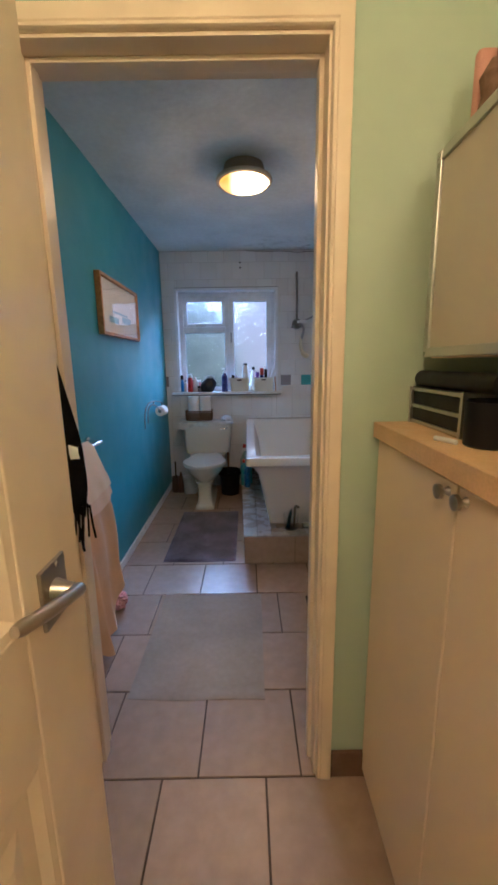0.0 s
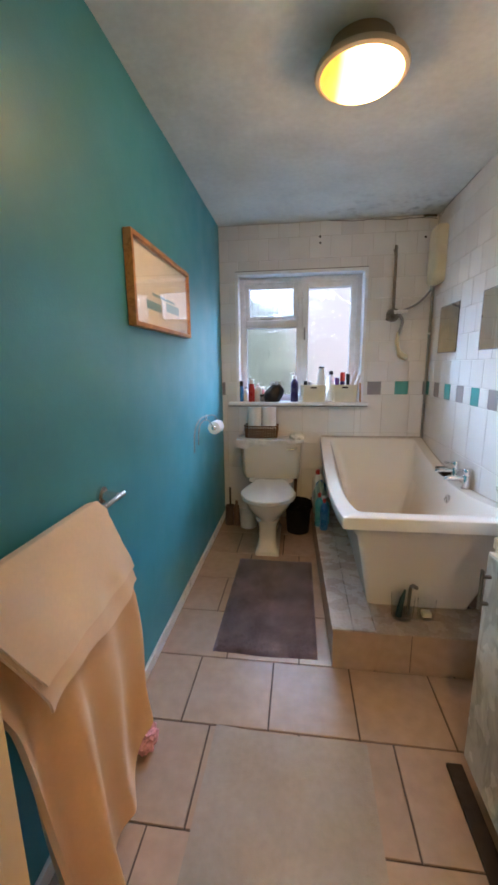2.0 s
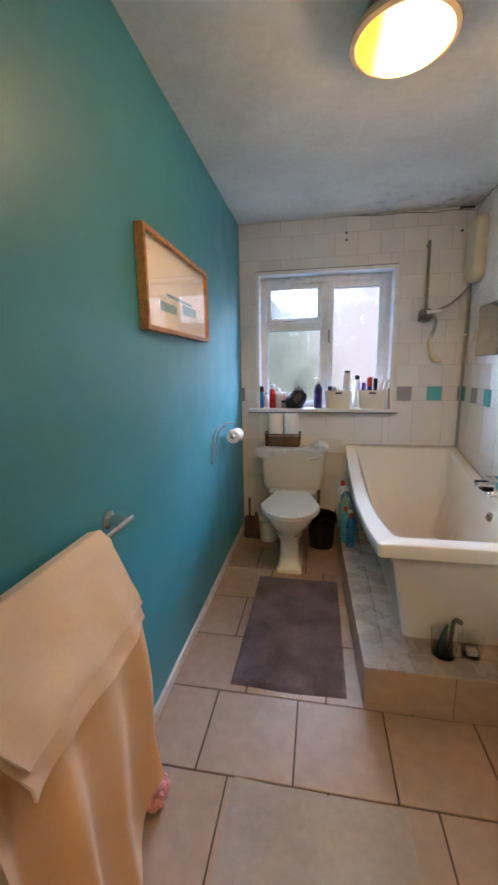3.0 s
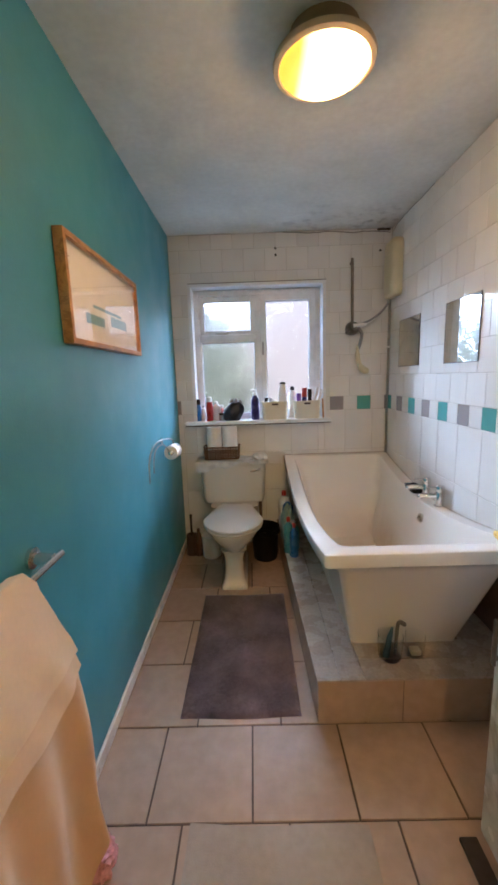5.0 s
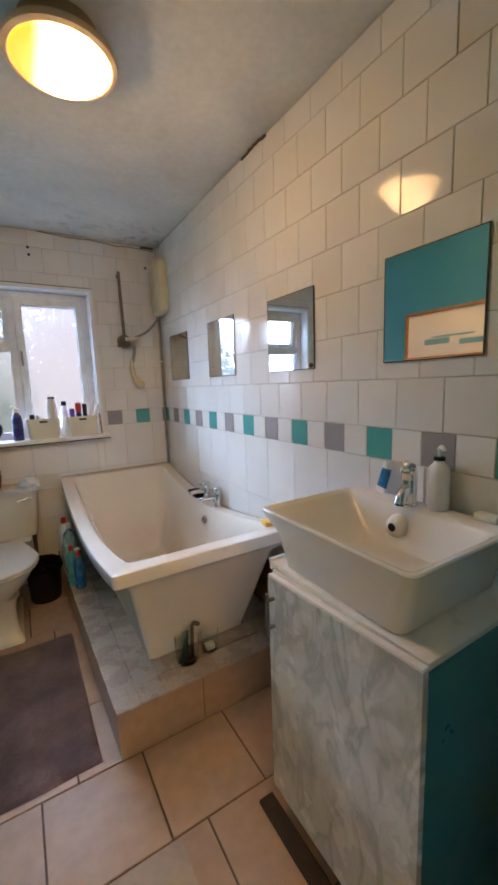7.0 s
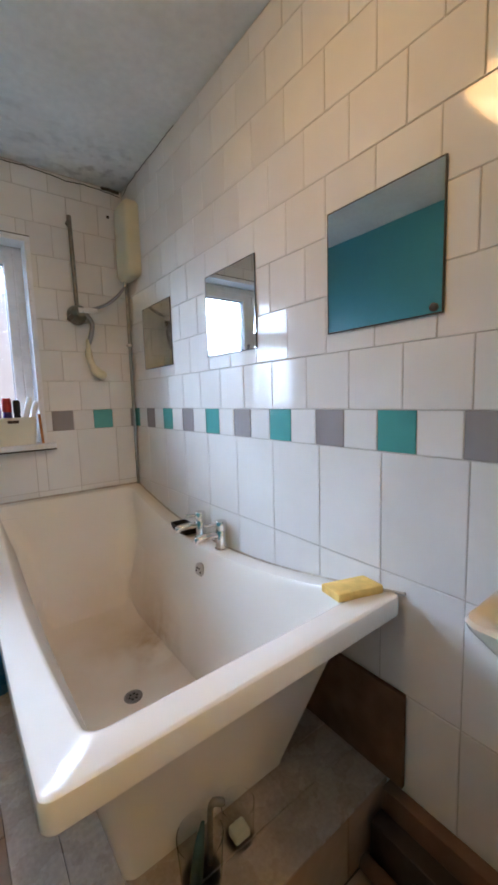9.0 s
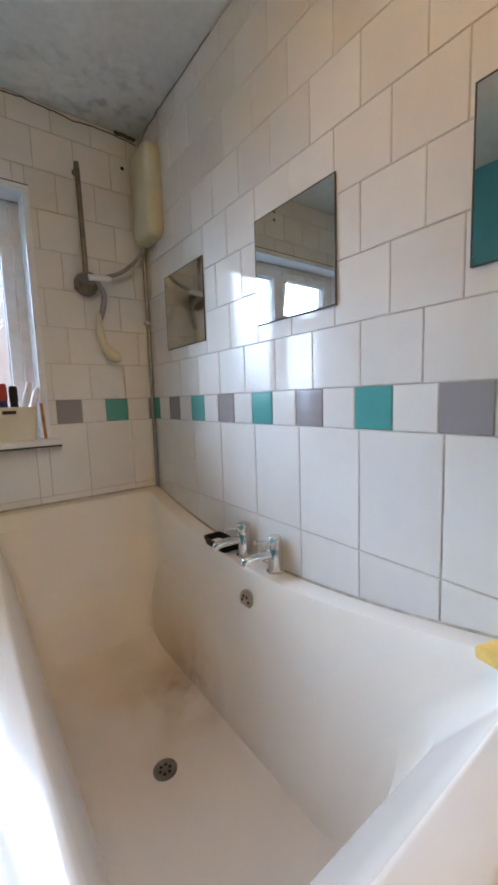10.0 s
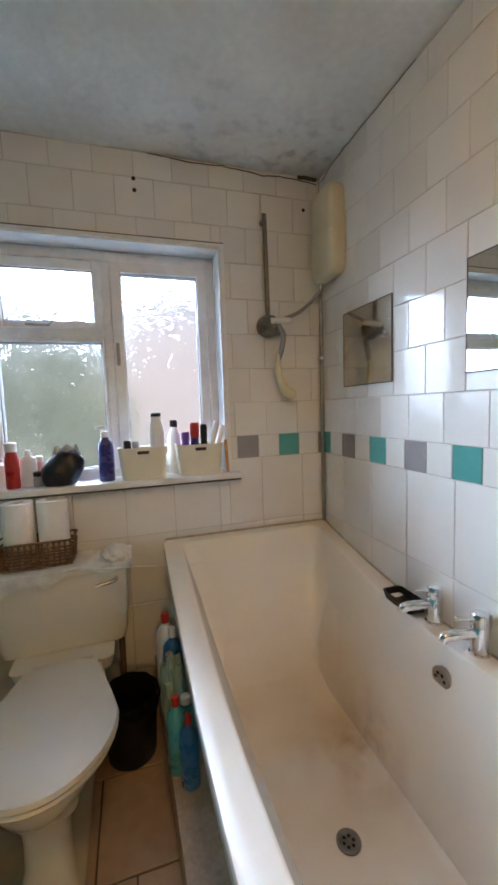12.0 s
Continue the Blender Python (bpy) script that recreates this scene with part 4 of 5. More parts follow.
for v in bm.verts:
    d = 1 + 0.30 * noise.noise(v.co * 2.1) + 0.16 * noise.noise(v.co * 5) + 0.06 * noise.noise(v.co * 12)
    v.co = Vector((0.060 + v.co.x * 0.042 * d, 3.475 + v.co.y * 0.062 * d, max(PZ + 0.001, PZ + 0.135 + v.co.z * 0.14 * d)))
solo("crumpled_bag", bm, SAGE, (0.06, 3.47, PZ), "crumpled pale green plastic bag among the bottles", "bag", smooth=True)

# ---- basin cabinet and basin ----
VX, VY0, VY1, VZ0, VZ1 = 0.428, 1.330, 1.818, 0.095, 0.798
van = thing("basin_cabinet", (0.65, 1.57, 0), "basin cabinet with a marble-effect door, side coloured by the teal reflection", "cabinet")
part("carcass", boxes((VX + 0.018, VY0 + 0.014, VZ0, XR - 0.002, VY1, VZ1)), WHITE_PAINT, van, smooth=False)
part("side_panel", boxes((VX + 0.018, VY0, 0.0, XR - 0.002, VY0 + 0.0135, VZ1)), SIDE_REFLECTION, van, "side panel coloured with the teal wall reflection", smooth=False)


def sagged(bm, k=0.056):
    """The old unit has dropped towards its far end."""
    for v in bm.verts:
        if v.co.z > 0.5:
            v.co.z += (1.64 - v.co.y) * k
    return bm


vd = part("door", sagged(boxes((VX, VY0, VZ0, VX + 0.017, VY1, VZ1 - 0.006), bevel=0.002)), MARBLE, van, "grey-veined marble-effect door", smooth=False)
part("edge_band", sagged(boxes((VX + 0.001, VY0 + 0.001, VZ1 - 0.006, VX + 0.017, VY1 - 0.001, VZ1 + 0.001), bevel=0.001)), WHITE_PAINT, vd, "chipped white door edge", smooth=False)
bm = boxes((VX - 0.026, 1.783, 0.628, VX - 0.020, 1.795, 0.748), (VX - 0.020, 1.784, 0.642, VX, 1.794, 0.650), (VX - 0.020, 1.784, 0.724, VX, 1.794, 0.732), bevel=0.001)
part("handle", bm, TARNISH, vd, "dark metal bar handle", smooth=False)
# thin dark strip lying on the floor along the cabinet front
part("plinth_board", boxes((0.396, VY0 + 0.016, 0.0, 0.446, VY1 + 0.040, 0.014), bevel=0.003), DARK_BROWN, van, "flat dark strip along the cabinet foot", smooth=False)
part("top", boxes((VX + 0.022, VY0 + 0.004, VZ1 + 0.003, XR - 0.002, VY1 + 0.010, VZ1 + 0.018), bevel=0.002), WHITE_PAINT, van, "white painted top with chipped edges", smooth=False)
part("top_lip", boxes((VX + 0.020, VY1 + 0.0105, VZ1 - 0.006, XR - 0.002, VY1 + 0.020, VZ1 + 0.026), bevel=0.002), WHITE_PAINT, van, "white painted end lip", smooth=False)
bas = thing("basin", (0.66, 1.62, VZ1 + 0.02), "white rectangular flared ceramic vessel basin", "basin")
bz = VZ1 + 0.023
bm = B()
ring_loft(bm, [rrect(0.462, 1.405, 0.82, 1.785, 0.03, bz), rrect(0.460, 1.40, 0.823, 1.793, 0.035, bz + 0.02), rrect(0.462, 1.39, 0.84, 1.835, 0.035, bz + 0.085), rrect(0.458, 1.378, 0.862, 1.893, 0.022, bz + 0.128), rrect(0.457, 1.376, 0.864, 1.895, 0.022, bz + 0.134), rrect(0.460, 1.379, 0.862, 1.892, 0.02, bz + 0.138),
               rrect(0.474, 1.393, 0.80, 1.878, 0.02, bz + 0.136), rrect(0.482, 1.402, 0.79, 1.868, 0.025, bz + 0.128), rrect(0.50, 1.43, 0.765, 1.80, 0.04, bz + 0.06), rrect(0.53, 1.47, 0.74, 1.75, 0.05, bz + 0.028), rrect(0.60, 1.58, 0.66, 1.64, 0.02, bz + 0.022)])
part("bowl", bm, CERAMIC, bas)
part("waste", lathe(B(), (0.63, 1.61, bz + 0.023), [(0.024, 0), (0.024, 0.003), (0.018, 0.004), (0.003, 0.002)], 20), CHROME, bas, "chrome basin waste")
part("overflow_boss", tube(B(), [(0.80, 1.655, bz + 0.080), (0.768, 1.655, bz + 0.080), (0.757, 1.655, bz + 0.081), (0.750, 1.655, bz + 0.082), (0.748, 1.655, bz + 0.082)], [0.036, 0.034, 0.028, 0.019, 0.010], 24), CERAMIC, bas)
part("overflow_hole", tube(B(), [(0.7485, 1.655, bz + 0.082), (0.7455, 1.655, bz + 0.082)], [0.0125, 0.011], 16), BLACK, bas, "dark overflow hole")
fz = bz + 0.136
TY = 1.655
fau = thing("basin_tap", (0.822, TY, fz), "chrome basin mixer tap with a lever", "tap")
part("body", lathe(B(), (0.822, TY, fz), [(0.027, 0), (0.027, 0.004), (0.0225, 0.008), (0.0225, 0.075), (0.0215, 0.078)], 24), CHROME, fau)
sp_ = part("spout", tube(B(), curve_pts([(0.818, TY, fz + 0.052), (0.795, TY - 0.004, fz + 0.046), (0.775, TY - 0.008, fz + 0.030), (0.768, TY - 0.009, fz + 0.012)], 5), 0.0155, 16), CHROME, fau)
part("aerator", tube(B(), [(0.7683, TY - 0.009, fz + 0.013), (0.7675, TY - 0.009, fz + 0.009)], 0.012, 14), BLACK, sp_, "dark aerator")
part("lever", tube(B(), curve_pts([(0.822, TY, fz + 0.078), (0.820, TY, fz + 0.092), (0.812, TY - 0.003, fz + 0.110), (0.792, TY - 0.008, fz + 0.120)], 4), [0.0225] * 5 + [0.021] * 4 + [0.016] * 3 + [0.009], 16), CHROME, fau)
soap = bottle("soap_dispenser", 0.846, 1.580, fz, 0.150, 0.029, WHITE_PL, BLACK, "white pump soap bottle with a black collar", neck=0.45, cap_h=0.07)
part("nozzle", tube(B(), [(0.846, 1.580, fz + 0.149), (0.846, 1.580, fz + 0.172), (0.838, 1.570, fz + 0.178), (0.826, 1.553, fz + 0.174)], [0.004, 0.007, 0.007, 0.005], 10), WHITE_PL, soap, "white pump nozzle")
LEAN = Matrix.Translation((0.852, 1.785, fz)) @ Matrix.Rotation(radians(14), 4, "X") @ Matrix.Rotation(radians(5), 4, "Y")
tp_ = thing("toothpaste_tube", (0.852, 1.785, fz), "blue and white toothpaste tube leaning against the tiles", "tube")


def leaning(bm):
    bm.transform(LEAN)
    return bm


part("tube", leaning(ring_loft(B(), [rrect(-0.003, -0.019, 0.003, 0.019, 0.0025, 0.002), rrect(-0.010, -0.016, 0.010, 0.016, 0.009, 0.05), rrect(-0.013, -0.014, 0.013, 0.014, 0.0115, 0.088)])), BLUE, tp_)
part("tube_band", leaning(ring_loft(B(), [rrect(-0.0045, -0.0195, 0.0045, 0.0195, 0.003, 0.002), rrect(-0.007, -0.0185, 0.007, 0.0185, 0.005, 0.022)])), WHITE_PL, tp_, "white printed band")
part("cap", leaning(lathe(B(), (0, 0, 0.088), [(0.014, 0), (0.0155, 0.003), (0.0145, 0.024)], 16)), WHITE_PL, tp_)
bm = B()
box(bm, 0.835, 1.42, fz, 0.868, 1.48, fz + 0.022, 0.008)
solo("soap_bar", bm, CREAM_TUB, (0.85, 1.45, fz), "pale soap bar on the basin edge", "soap", smooth=True)

# ---- toilet ----
toi = thing("toilet", (-0.31, 3.5, 0), "white close-coupled toilet with its lid down", "toilet")
TC = -0.308
bm = B()
ring_loft(bm, [rrect(-0.535, 3.755, -0.10, 3.905, 0.03, 0.40), rrect(-0.552, 3.745, -0.088, 3.91, 0.035, 0.44), rrect(-0.566, 3.735, -0.078, 3.915, 0.04, 0.69)])
cis = part("cistern", bm, CERAMIC, toi)
part("cistern_lid", ring_loft(B(), [rrect(-0.575, 3.725, -0.070, 3.918, 0.04, 0.69), rrect(-0.580, 3.72, -0.066, 3.919, 0.04, 0.70), rrect(-0.580, 3.72, -0.066, 3.919, 0.04, 0.716), rrect(-0.572, 3.727, -0.073, 3.915, 0.036, 0.722)]), CERAMIC, cis)
part("flush_lever", tube(B(), [(-0.12, 3.74, 0.66), (-0.12, 3.718, 0.66), (-0.15, 3.708, 0.655), (-0.19, 3.706, 0.65)], [0.010, 0.009, 0.007, 0.006], 10), CHROME, cis, "chrome flush lever")


def oval(cx, y0, y1, w, z, n=40, flat=0.0):
    """D-shaped ring: rounded towards the room (y0), flatter at the back (y1)."""
    pts = []
    cy = y0 + (y1 - y0) * 0.45
    for k in range(n):
        a = 2 * math.pi * k / n
        c, s = math.cos(a), math.sin(a)
        if s < 0:
            pts.append((cx + w * c, cy + (cy - y0) * s, z))
        else:
            k = s ** 1.1
            pts.append((cx + math.copysign(1, c) * w * (abs(c) ** 0.45 if s > 0.93 else 1) * (1 - 0.46 * k) if abs(c) > 0.02 else cx, cy + (y1 - cy) * min(1, s * 1.06), z))
    return pts


bm = B()
ring_loft(bm, [oval(TC, 3.25, 3.72, 0.060, 0.20), oval(TC, 3.235, 3.72, 0.075, 0.235), oval(TC, 3.195, 3.73, 0.118, 0.275), oval(TC, 3.15, 3.74, 0.156, 0.325), oval(TC, 3.125, 3.75, 0.176, 0.375), oval(TC, 3.125, 3.75, 0.176, 0.39), oval(TC, 3.17, 3.70, 0.14, 0.388), oval(TC, 3.20, 3.66, 0.10, 0.30)])
part("bowl", bm, CERAMIC, toi)


def foot_ring(w, y0, z, r):
    return rrect(TC - w, y0, TC + w, 3.70, r, z)


part("pedestal", ring_loft(B(), [foot_ring(0.084, 3.208, 0.0, 0.02), foot_ring(0.083, 3.208, 0.022, 0.02), foot_ring(0.078, 3.214, 0.032, 0.022), foot_ring(0.066, 3.232, 0.055, 0.028), foot_ring(0.060, 3.242, 0.11, 0.03), foot_ring(0.060, 3.244, 0.19, 0.03), foot_ring(0.068, 3.236, 0.225, 0.035), foot_ring(0.082, 3.225, 0.25, 0.04)]), CERAMIC, toi)
part("shelf", ring_loft(B(), [rrect(-0.48, 3.66, -0.15, 3.80, 0.03, 0.35), rrect(-0.49, 3.65, -0.14, 3.81, 0.03, 0.398)]), CERAMIC, toi)
part("seat", ring_loft(B(), [oval(TC, 3.115, 3.62, 0.190, 0.392), oval(TC, 3.11, 3.625, 0.194, 0.40), oval(TC, 3.115, 3.62, 0.190, 0.408)]), SEAT, toi, "white plastic seat")
part("lid", ring_loft(B(), [oval(TC, 3.112, 3.63, 0.192, 0.410), oval(TC, 3.108, 3.635, 0.196, 0.417), oval(TC, 3.115, 3.63, 0.191, 0.426), oval(TC, 3.16, 3.60, 0.145, 0.432), oval(TC, 3.25, 3.5, 0.06, 0.434)]), SEAT, toi, "white closed lid")
for hx_ in (TC - 0.075, TC + 0.075):
    part("hinge", tube(B(), [(hx_ - 0.02, 3.645, 0.415), (hx_ + 0.02, 3.645, 0.415)], 0.011, 12), SEAT, toi)
part("flush_pipe", tube(B(), [(-0.12, 3.85, 0.40), (-0.12, 3.85, 0.02)], 0.012), BROWN_BOARD, toi)
bm = B()


def drape(u, v):
    x = -0.592 + 0.535 * u
    if v < 0.6:
        y, z = 3.91 - 0.20 * v / 0.6, 0.7255 + 0.0015 * math.sin(u * 14)
    else:
        k = (v - 0.6) / 0.4
        y, z = 3.712 - 0.004 * math.sin(u * 19), 0.7235 - 0.052 * k * (0.75 + 0.5 * math.sin(u * 5 + 1) + 0.25 * math.sin(u * 17))
    return (x, y + 0.003 * math.sin(u * 23), z + 0.0018 * math.sin(u * 31 + v * 11))


sheet(bm, drape, 50, 16)
thick(bm, 0.003)
solo("cistern_cloth", bm, CLOTH_W, (-0.32, 3.82, 0.725), "crumpled grey-white cloth over the cistern lid", "cloth", smooth=True)
bm = B()
bmesh.ops.create_icosphere(bm, subdivisions=4, radius=1)
for v in bm.verts:
    d = 1 + 0.22 * noise.noise(v.co * 2.4) + 0.16 * abs(noise.noise(v.co * 5.5))
    v.co = Vector((-0.118 + v.co.x * 0.055 * d, 3.775 + v.co.y * 0.065 * d, max(0.7285, 0.735 + v.co.z * 0.040 * d)))
solo("crumpled_cloth", bm, CLOTH_W, (-0.118, 3.775, 0.7285), "small crumpled white cloth on the cistern", "cloth", smooth=True)

# wicker basket with two rolls
KX0, KX1, KY0, KY1, KZ = -0.535, -0.262, 3.755, 3.885, 0.731
bask = thing("wicker_basket", (-0.40, 3.82, KZ), "brown wicker basket on the cistern", "basket")
part("base", boxes((KX0 + 0.012, KY0 + 0.008, KZ, KX1 - 0.012, KY1 - 0.008, KZ + 0.006)), WICKER, bask, smooth=False)
bm = B()
for j in range(7):
    g = 0.008 * j / 6
    z = KZ + 0.008 + j * 0.0125
    ring = rrect(KX0 + 0.010 - g, KY0 + 0.006 - g * 0.5, KX1 - 0.010 + g, KY1 - 0.006 + g * 0.5, 0.02, z)
    pts = [(x, y, z + (0.012 * abs(x + 0.398) / 0.13 if j == 6 else 0)) for x, y, _ in ring]
    tube(bm, pts + [pts[0]], 0.0045, 6, caps=False)
tagged(part("weave", bm, WICKER, bask), kind="stuff")
bm = B()
for k in range(14):
    x = KX0 + 0.012 + k * (KX1 - KX0 - 0.024) / 13
    for y in (KY0 + 0.003, KY1 - 0.003):
        tube(bm, [(x, y, KZ + 0.002), (x, y, KZ + 0.092)], 0.0042, 6)
tagged(part("stake", bm, WICKER, bask), kind="stuff")
for rx_ in (-0.455, -0.337):
    r_ = thing("toilet_roll", (rx_, 3.822, KZ + 0.006), "white toilet roll standing in the wicker basket", "toilet roll", group="rolls in the basket")
    part("paper", lathe(B(), (rx_, 3.822, KZ + 0.006), [(0.022, 0.0), (0.053, 0), (0.055, 0.004), (0.055, 0.108 + 0.135 - 0.012), (0.053, 0.235), (0.022, 0.235), (0.0215, 0.2)], 28), TISSUE, r_)
    part("core", lathe(B(), (rx_, 3.822, KZ + 0.19), [(0.021, 0), (0.0215, 0.044), (0.019, 0.044), (0.019, 0)], 20, cap0=False, cap1=False), plain("cardboard", (0.30, 0.22, 0.15), 0.9), r_)

# brush, small bins
br = thing("toilet_brush", (-0.655, 3.74, 0), "dark toilet brush in its holder", "toilet brush")
part("holder", lathe(B(), (-0.655, 3.74, 0), [(0.045, 0), (0.048, 0.005), (0.04, 0.16), (0.036, 0.16), (0.036, 0.02)], 20), plain("dark_bronze", (0.09, 0.06, 0.045), 0.4), br)
part("handle", tube(B(), [(-0.655, 3.74, 0.05), (-0.655, 3.74, 0.30), (-0.655, 3.74, 0.315)], [0.008, 0.008, 0.012]), DARK_BROWN, br)
solo("dark_bottle", lathe(B(), (-0.60, 3.72, 0), [(0.03, 0), (0.032, 0.01), (0.03, 0.15), (0.012, 0.18), (0.012, 0.21)], 16), plain("brown_bottle", (0.12, 0.07, 0.05), 0.35), (-0.6, 3.72, 0), "dark brown bottle beside the toilet brush", "bottle", smooth=True)
solo("white_tub", lathe(B(), (-0.50, 3.70, 0), [(0.062, 0), (0.066, 0.006), (0.074, 0.16), (0.077, 0.17), (0.07, 0.172), (0.062, 0.02)], 24), WHITE_PL, (-0.5, 3.7, 0), "white plastic tub beside the toilet", "tub", smooth=True)
bb = thing("waste_bin", (-0.095, 3.655, 0), "round black waste bin with a black liner", "bin")
part("body", lathe(B(), (-0.095, 3.655, 0), [(0.085, 0), (0.088, 0.004), (0.102, 0.225), (0.106, 0.228), (0.106, 0.240), (0.100, 0.240), (0.090, 0.05)], 36), BLACK, bb)
bm = sheet(B(), lambda u, v: (-0.095 + (0.112 - 0.030 * v) * math.cos(u * 2 * math.pi) * (1 + 0.03 * math.sin(u * 44)), 3.655 + (0.112 - 0.030 * v) * math.sin(u * 2 * math.pi) * (1 + 0.03 * math.sin(u * 57)), 0.205 + 0.045 * math.sin(min(1.0, v * 2.2) * math.pi * 0.72) - 0.10 * max(0.0, v - 0.45)), 72, 12)
part("liner", thick(bm, 0.002), BLACK_CLOTH, bb, "crumpled black bin liner")

# ---- things on the window sill ----
SZ = 1.006
G = "toiletries on the window sill"
bottle("shaving_can", -0.585, 3.955, SZ, 0.17, 0.024, BLUE, BLACK, "blue and black toiletry can", "can", neck=0.8, cap_h=0.25, group=G)
bottle("shampoo_bottle", -0.545, 3.985, SZ, 0.12, 0.022, WHITE_PL, GREY_PL, "small white toiletry bottle", group=G)
bottle("red_can", -0.492, 3.94, SZ, 0.185, 0.026, RED, WHITE_PL, "red aerosol can with a white cap", "can", neck=0.75, cap_h=0.2, group=G)
bottle("hand_cream", -0.44, 3.97, SZ, 0.15, 0.027, WHITE_PL, WHITE_PL, "white lotion bottle on the sill", group=G, sx=1.2, sy=0.7)
bottle("small_jar", -0.40, 3.95, SZ, 0.06, 0.022, GREY_PL, BLACK, "small grey jar on the sill", "jar", neck=0.9, cap_h=0.3, group=G)
bottle("tube_standing", -0.405, 3.99, SZ, 0.12, 0.02, PINK, WHITE_PL, "pinkish cosmetic tube on the sill", "tube", neck=0.7, cap_h=0.2, group=G)
bag = B()
bmesh.ops.create_icosphere(bag, subdivisions=4, radius=1)
for v in bag.verts:
    d = 1 + 0.13 * noise.noise(v.co * 1.9) + 0.03 * noise.noise(v.co * 5)
    v.co = Vector((-0.305 + v.co.x * 0.082 * d, 3.925 + v.co.y * 0.048 * d, max(SZ + 0.001, SZ + 0.060 + v.co.z * 0.080 * d + 0.02 * v.co.x)))
sbag = thing("wash_bag", (-0.305, 3.925, SZ), "black shiny crumpled wash bag on the sill", "wash bag")
part("bag", bag, material("black_satin", (0.010, 0.010, 0.014), 0.34, var=0.3, scale=20, bump=0.15, bump_scale=40), sbag)
bm = B()
sheet(bm, lambda u, v: (-0.290 + 0.060 * (u - 0.5) * 2 * (1 - 0.3 * v), 3.925 + 0.015 * math.sin(u * 9), SZ + 0.100 + 0.060 * v + 0.01 * math.sin(u * 14)), 16, 5)
thick(bm, 0.003)
part("lining", bm, plain("silvery_lining", (0.42, 0.45, 0.48), 0.3, bump=0.3), sbag, "silvery crumpled lining")
bottle("pump_bottle", -0.138, 3.945, SZ, 0.212, 0.032, NAVY, WHITE_PL, "dark purple-blue pump bottle with a white nozzle", pump=True, neck=0.45, cap_h=0.12, group=G)


def tub(x0, x1, y0, y1, h, label):
    t = thing("plastic_tub", ((x0 + x1) / 2, (y0 + y1) / 2, SZ), label, "tub", group="cream tubs on the sill")
    part("tub", ring_loft(B(), [rrect(x0 + 0.012, y0 + 0.01, x1 - 0.012, y1 - 0.01, 0.022, SZ), rrect(x0, y0, x1, y1, 0.028, SZ + h), rrect(x0 - 0.003, y0 - 0.003, x1 + 0.003, y1 + 0.003, 0.03, SZ + h + 0.002), rrect(x0 + 0.003, y0 + 0.003, x1 - 0.003, y1 - 0.003, 0.026, SZ + h + 0.001), rrect(x0 + 0.014, y0 + 0.012, x1 - 0.014, y1 - 0.012, 0.02, SZ + 0.006)]), CREAM_TUB, t)
    c = (x0 + x1) / 2
    part("handle_slot", boxes((c - 0.024, y0 - 0.0015, SZ + h - 0.026, c + 0.024, y0 + 0.004, SZ + h - 0.012), bevel=0.002), DARK_BROWN, t, "dark handle slot", smooth=False)


tub(-0.088, 0.116, 3.885, 3.985, 0.135, "cream plastic tub holding toiletries")
tub(0.155, 0.365, 3.888, 3.99, 0.135, "cream plastic tub holding brushes and bottles")
bottle("white_bottle", 0.076, 3.93, SZ + 0.007, 0.275, 0.031, WHITE_PL, BLACK, "tall white shampoo bottle with a dark cap", neck=0.6, cap_h=0.06, group=G)
bottle("white_bottle", 0.158, 4.008, SZ, 0.245, 0.03, WHITE_PL, BLACK, "white shampoo bottle with a black cap", neck=0.5, cap_h=0.13, group=G)
bottle("dark_capped_tube", -0.05, 3.93, SZ + 0.007, 0.16, 0.017, GREY_PL, BLACK, "slim tube with a dark cap", "tube", neck=0.8, cap_h=0.3, group=G)
bottle("dark_capped_tube", -0.015, 3.94, SZ + 0.007, 0.155, 0.016, TURQ, GREY_PL, "slim turquoise tube with grey cap", "tube", neck=0.8, cap_h=0.3, group=G)
bottle("purple_bottle", 0.20, 3.93, SZ + 0.007, 0.185, 0.02, PURPLE, PURPLE, "purple cosmetic bottle in the tub", neck=0.8, cap_h=0.2, group=G)
bottle("red_capped_bottle", 0.245, 3.95, SZ + 0.007, 0.225, 0.021, NAVY, RED, "dark bottle with a red cap", neck=0.85, cap_h=0.3, group=G)
bottle("black_bottle", 0.285, 3.94, SZ + 0.007, 0.215, 0.017, BLACK, BLACK, "slim black bottle in the tub", neck=0.8, cap_h=0.3, group=G)
for k, (xa, xb) in enumerate(((0.285, 0.345), (0.315, 0.378))):
    hbs = thing("hair_brush", (xa, 3.92, SZ + 0.04), "white brush handle leaning in the tub", "brush", group="brushes in the tub")
    part("handle", tube(B(), [(xa, 3.925 + 0.02 * k, SZ + 0.012), (xb - 0.01, 3.93 + 0.02 * k, SZ + 0.19), (xb, 3.93 + 0.02 * k, SZ + 0.235 - 0.02 * k)], [0.008, 0.015, 0.010], 10), WHITE_PL, hbs)

bm = boxes((-0.006, -0.004, 0.0, 0.006, 0.004, 0.150), bevel=0.002)
bm.transform(pose(0.384, 3.905, SZ, 0, -3, 0))
solo("wooden_stick", bm, WOOD, (0.384, 3.905, SZ), "thin brown wooden stick leaning beside the tub", "stick")

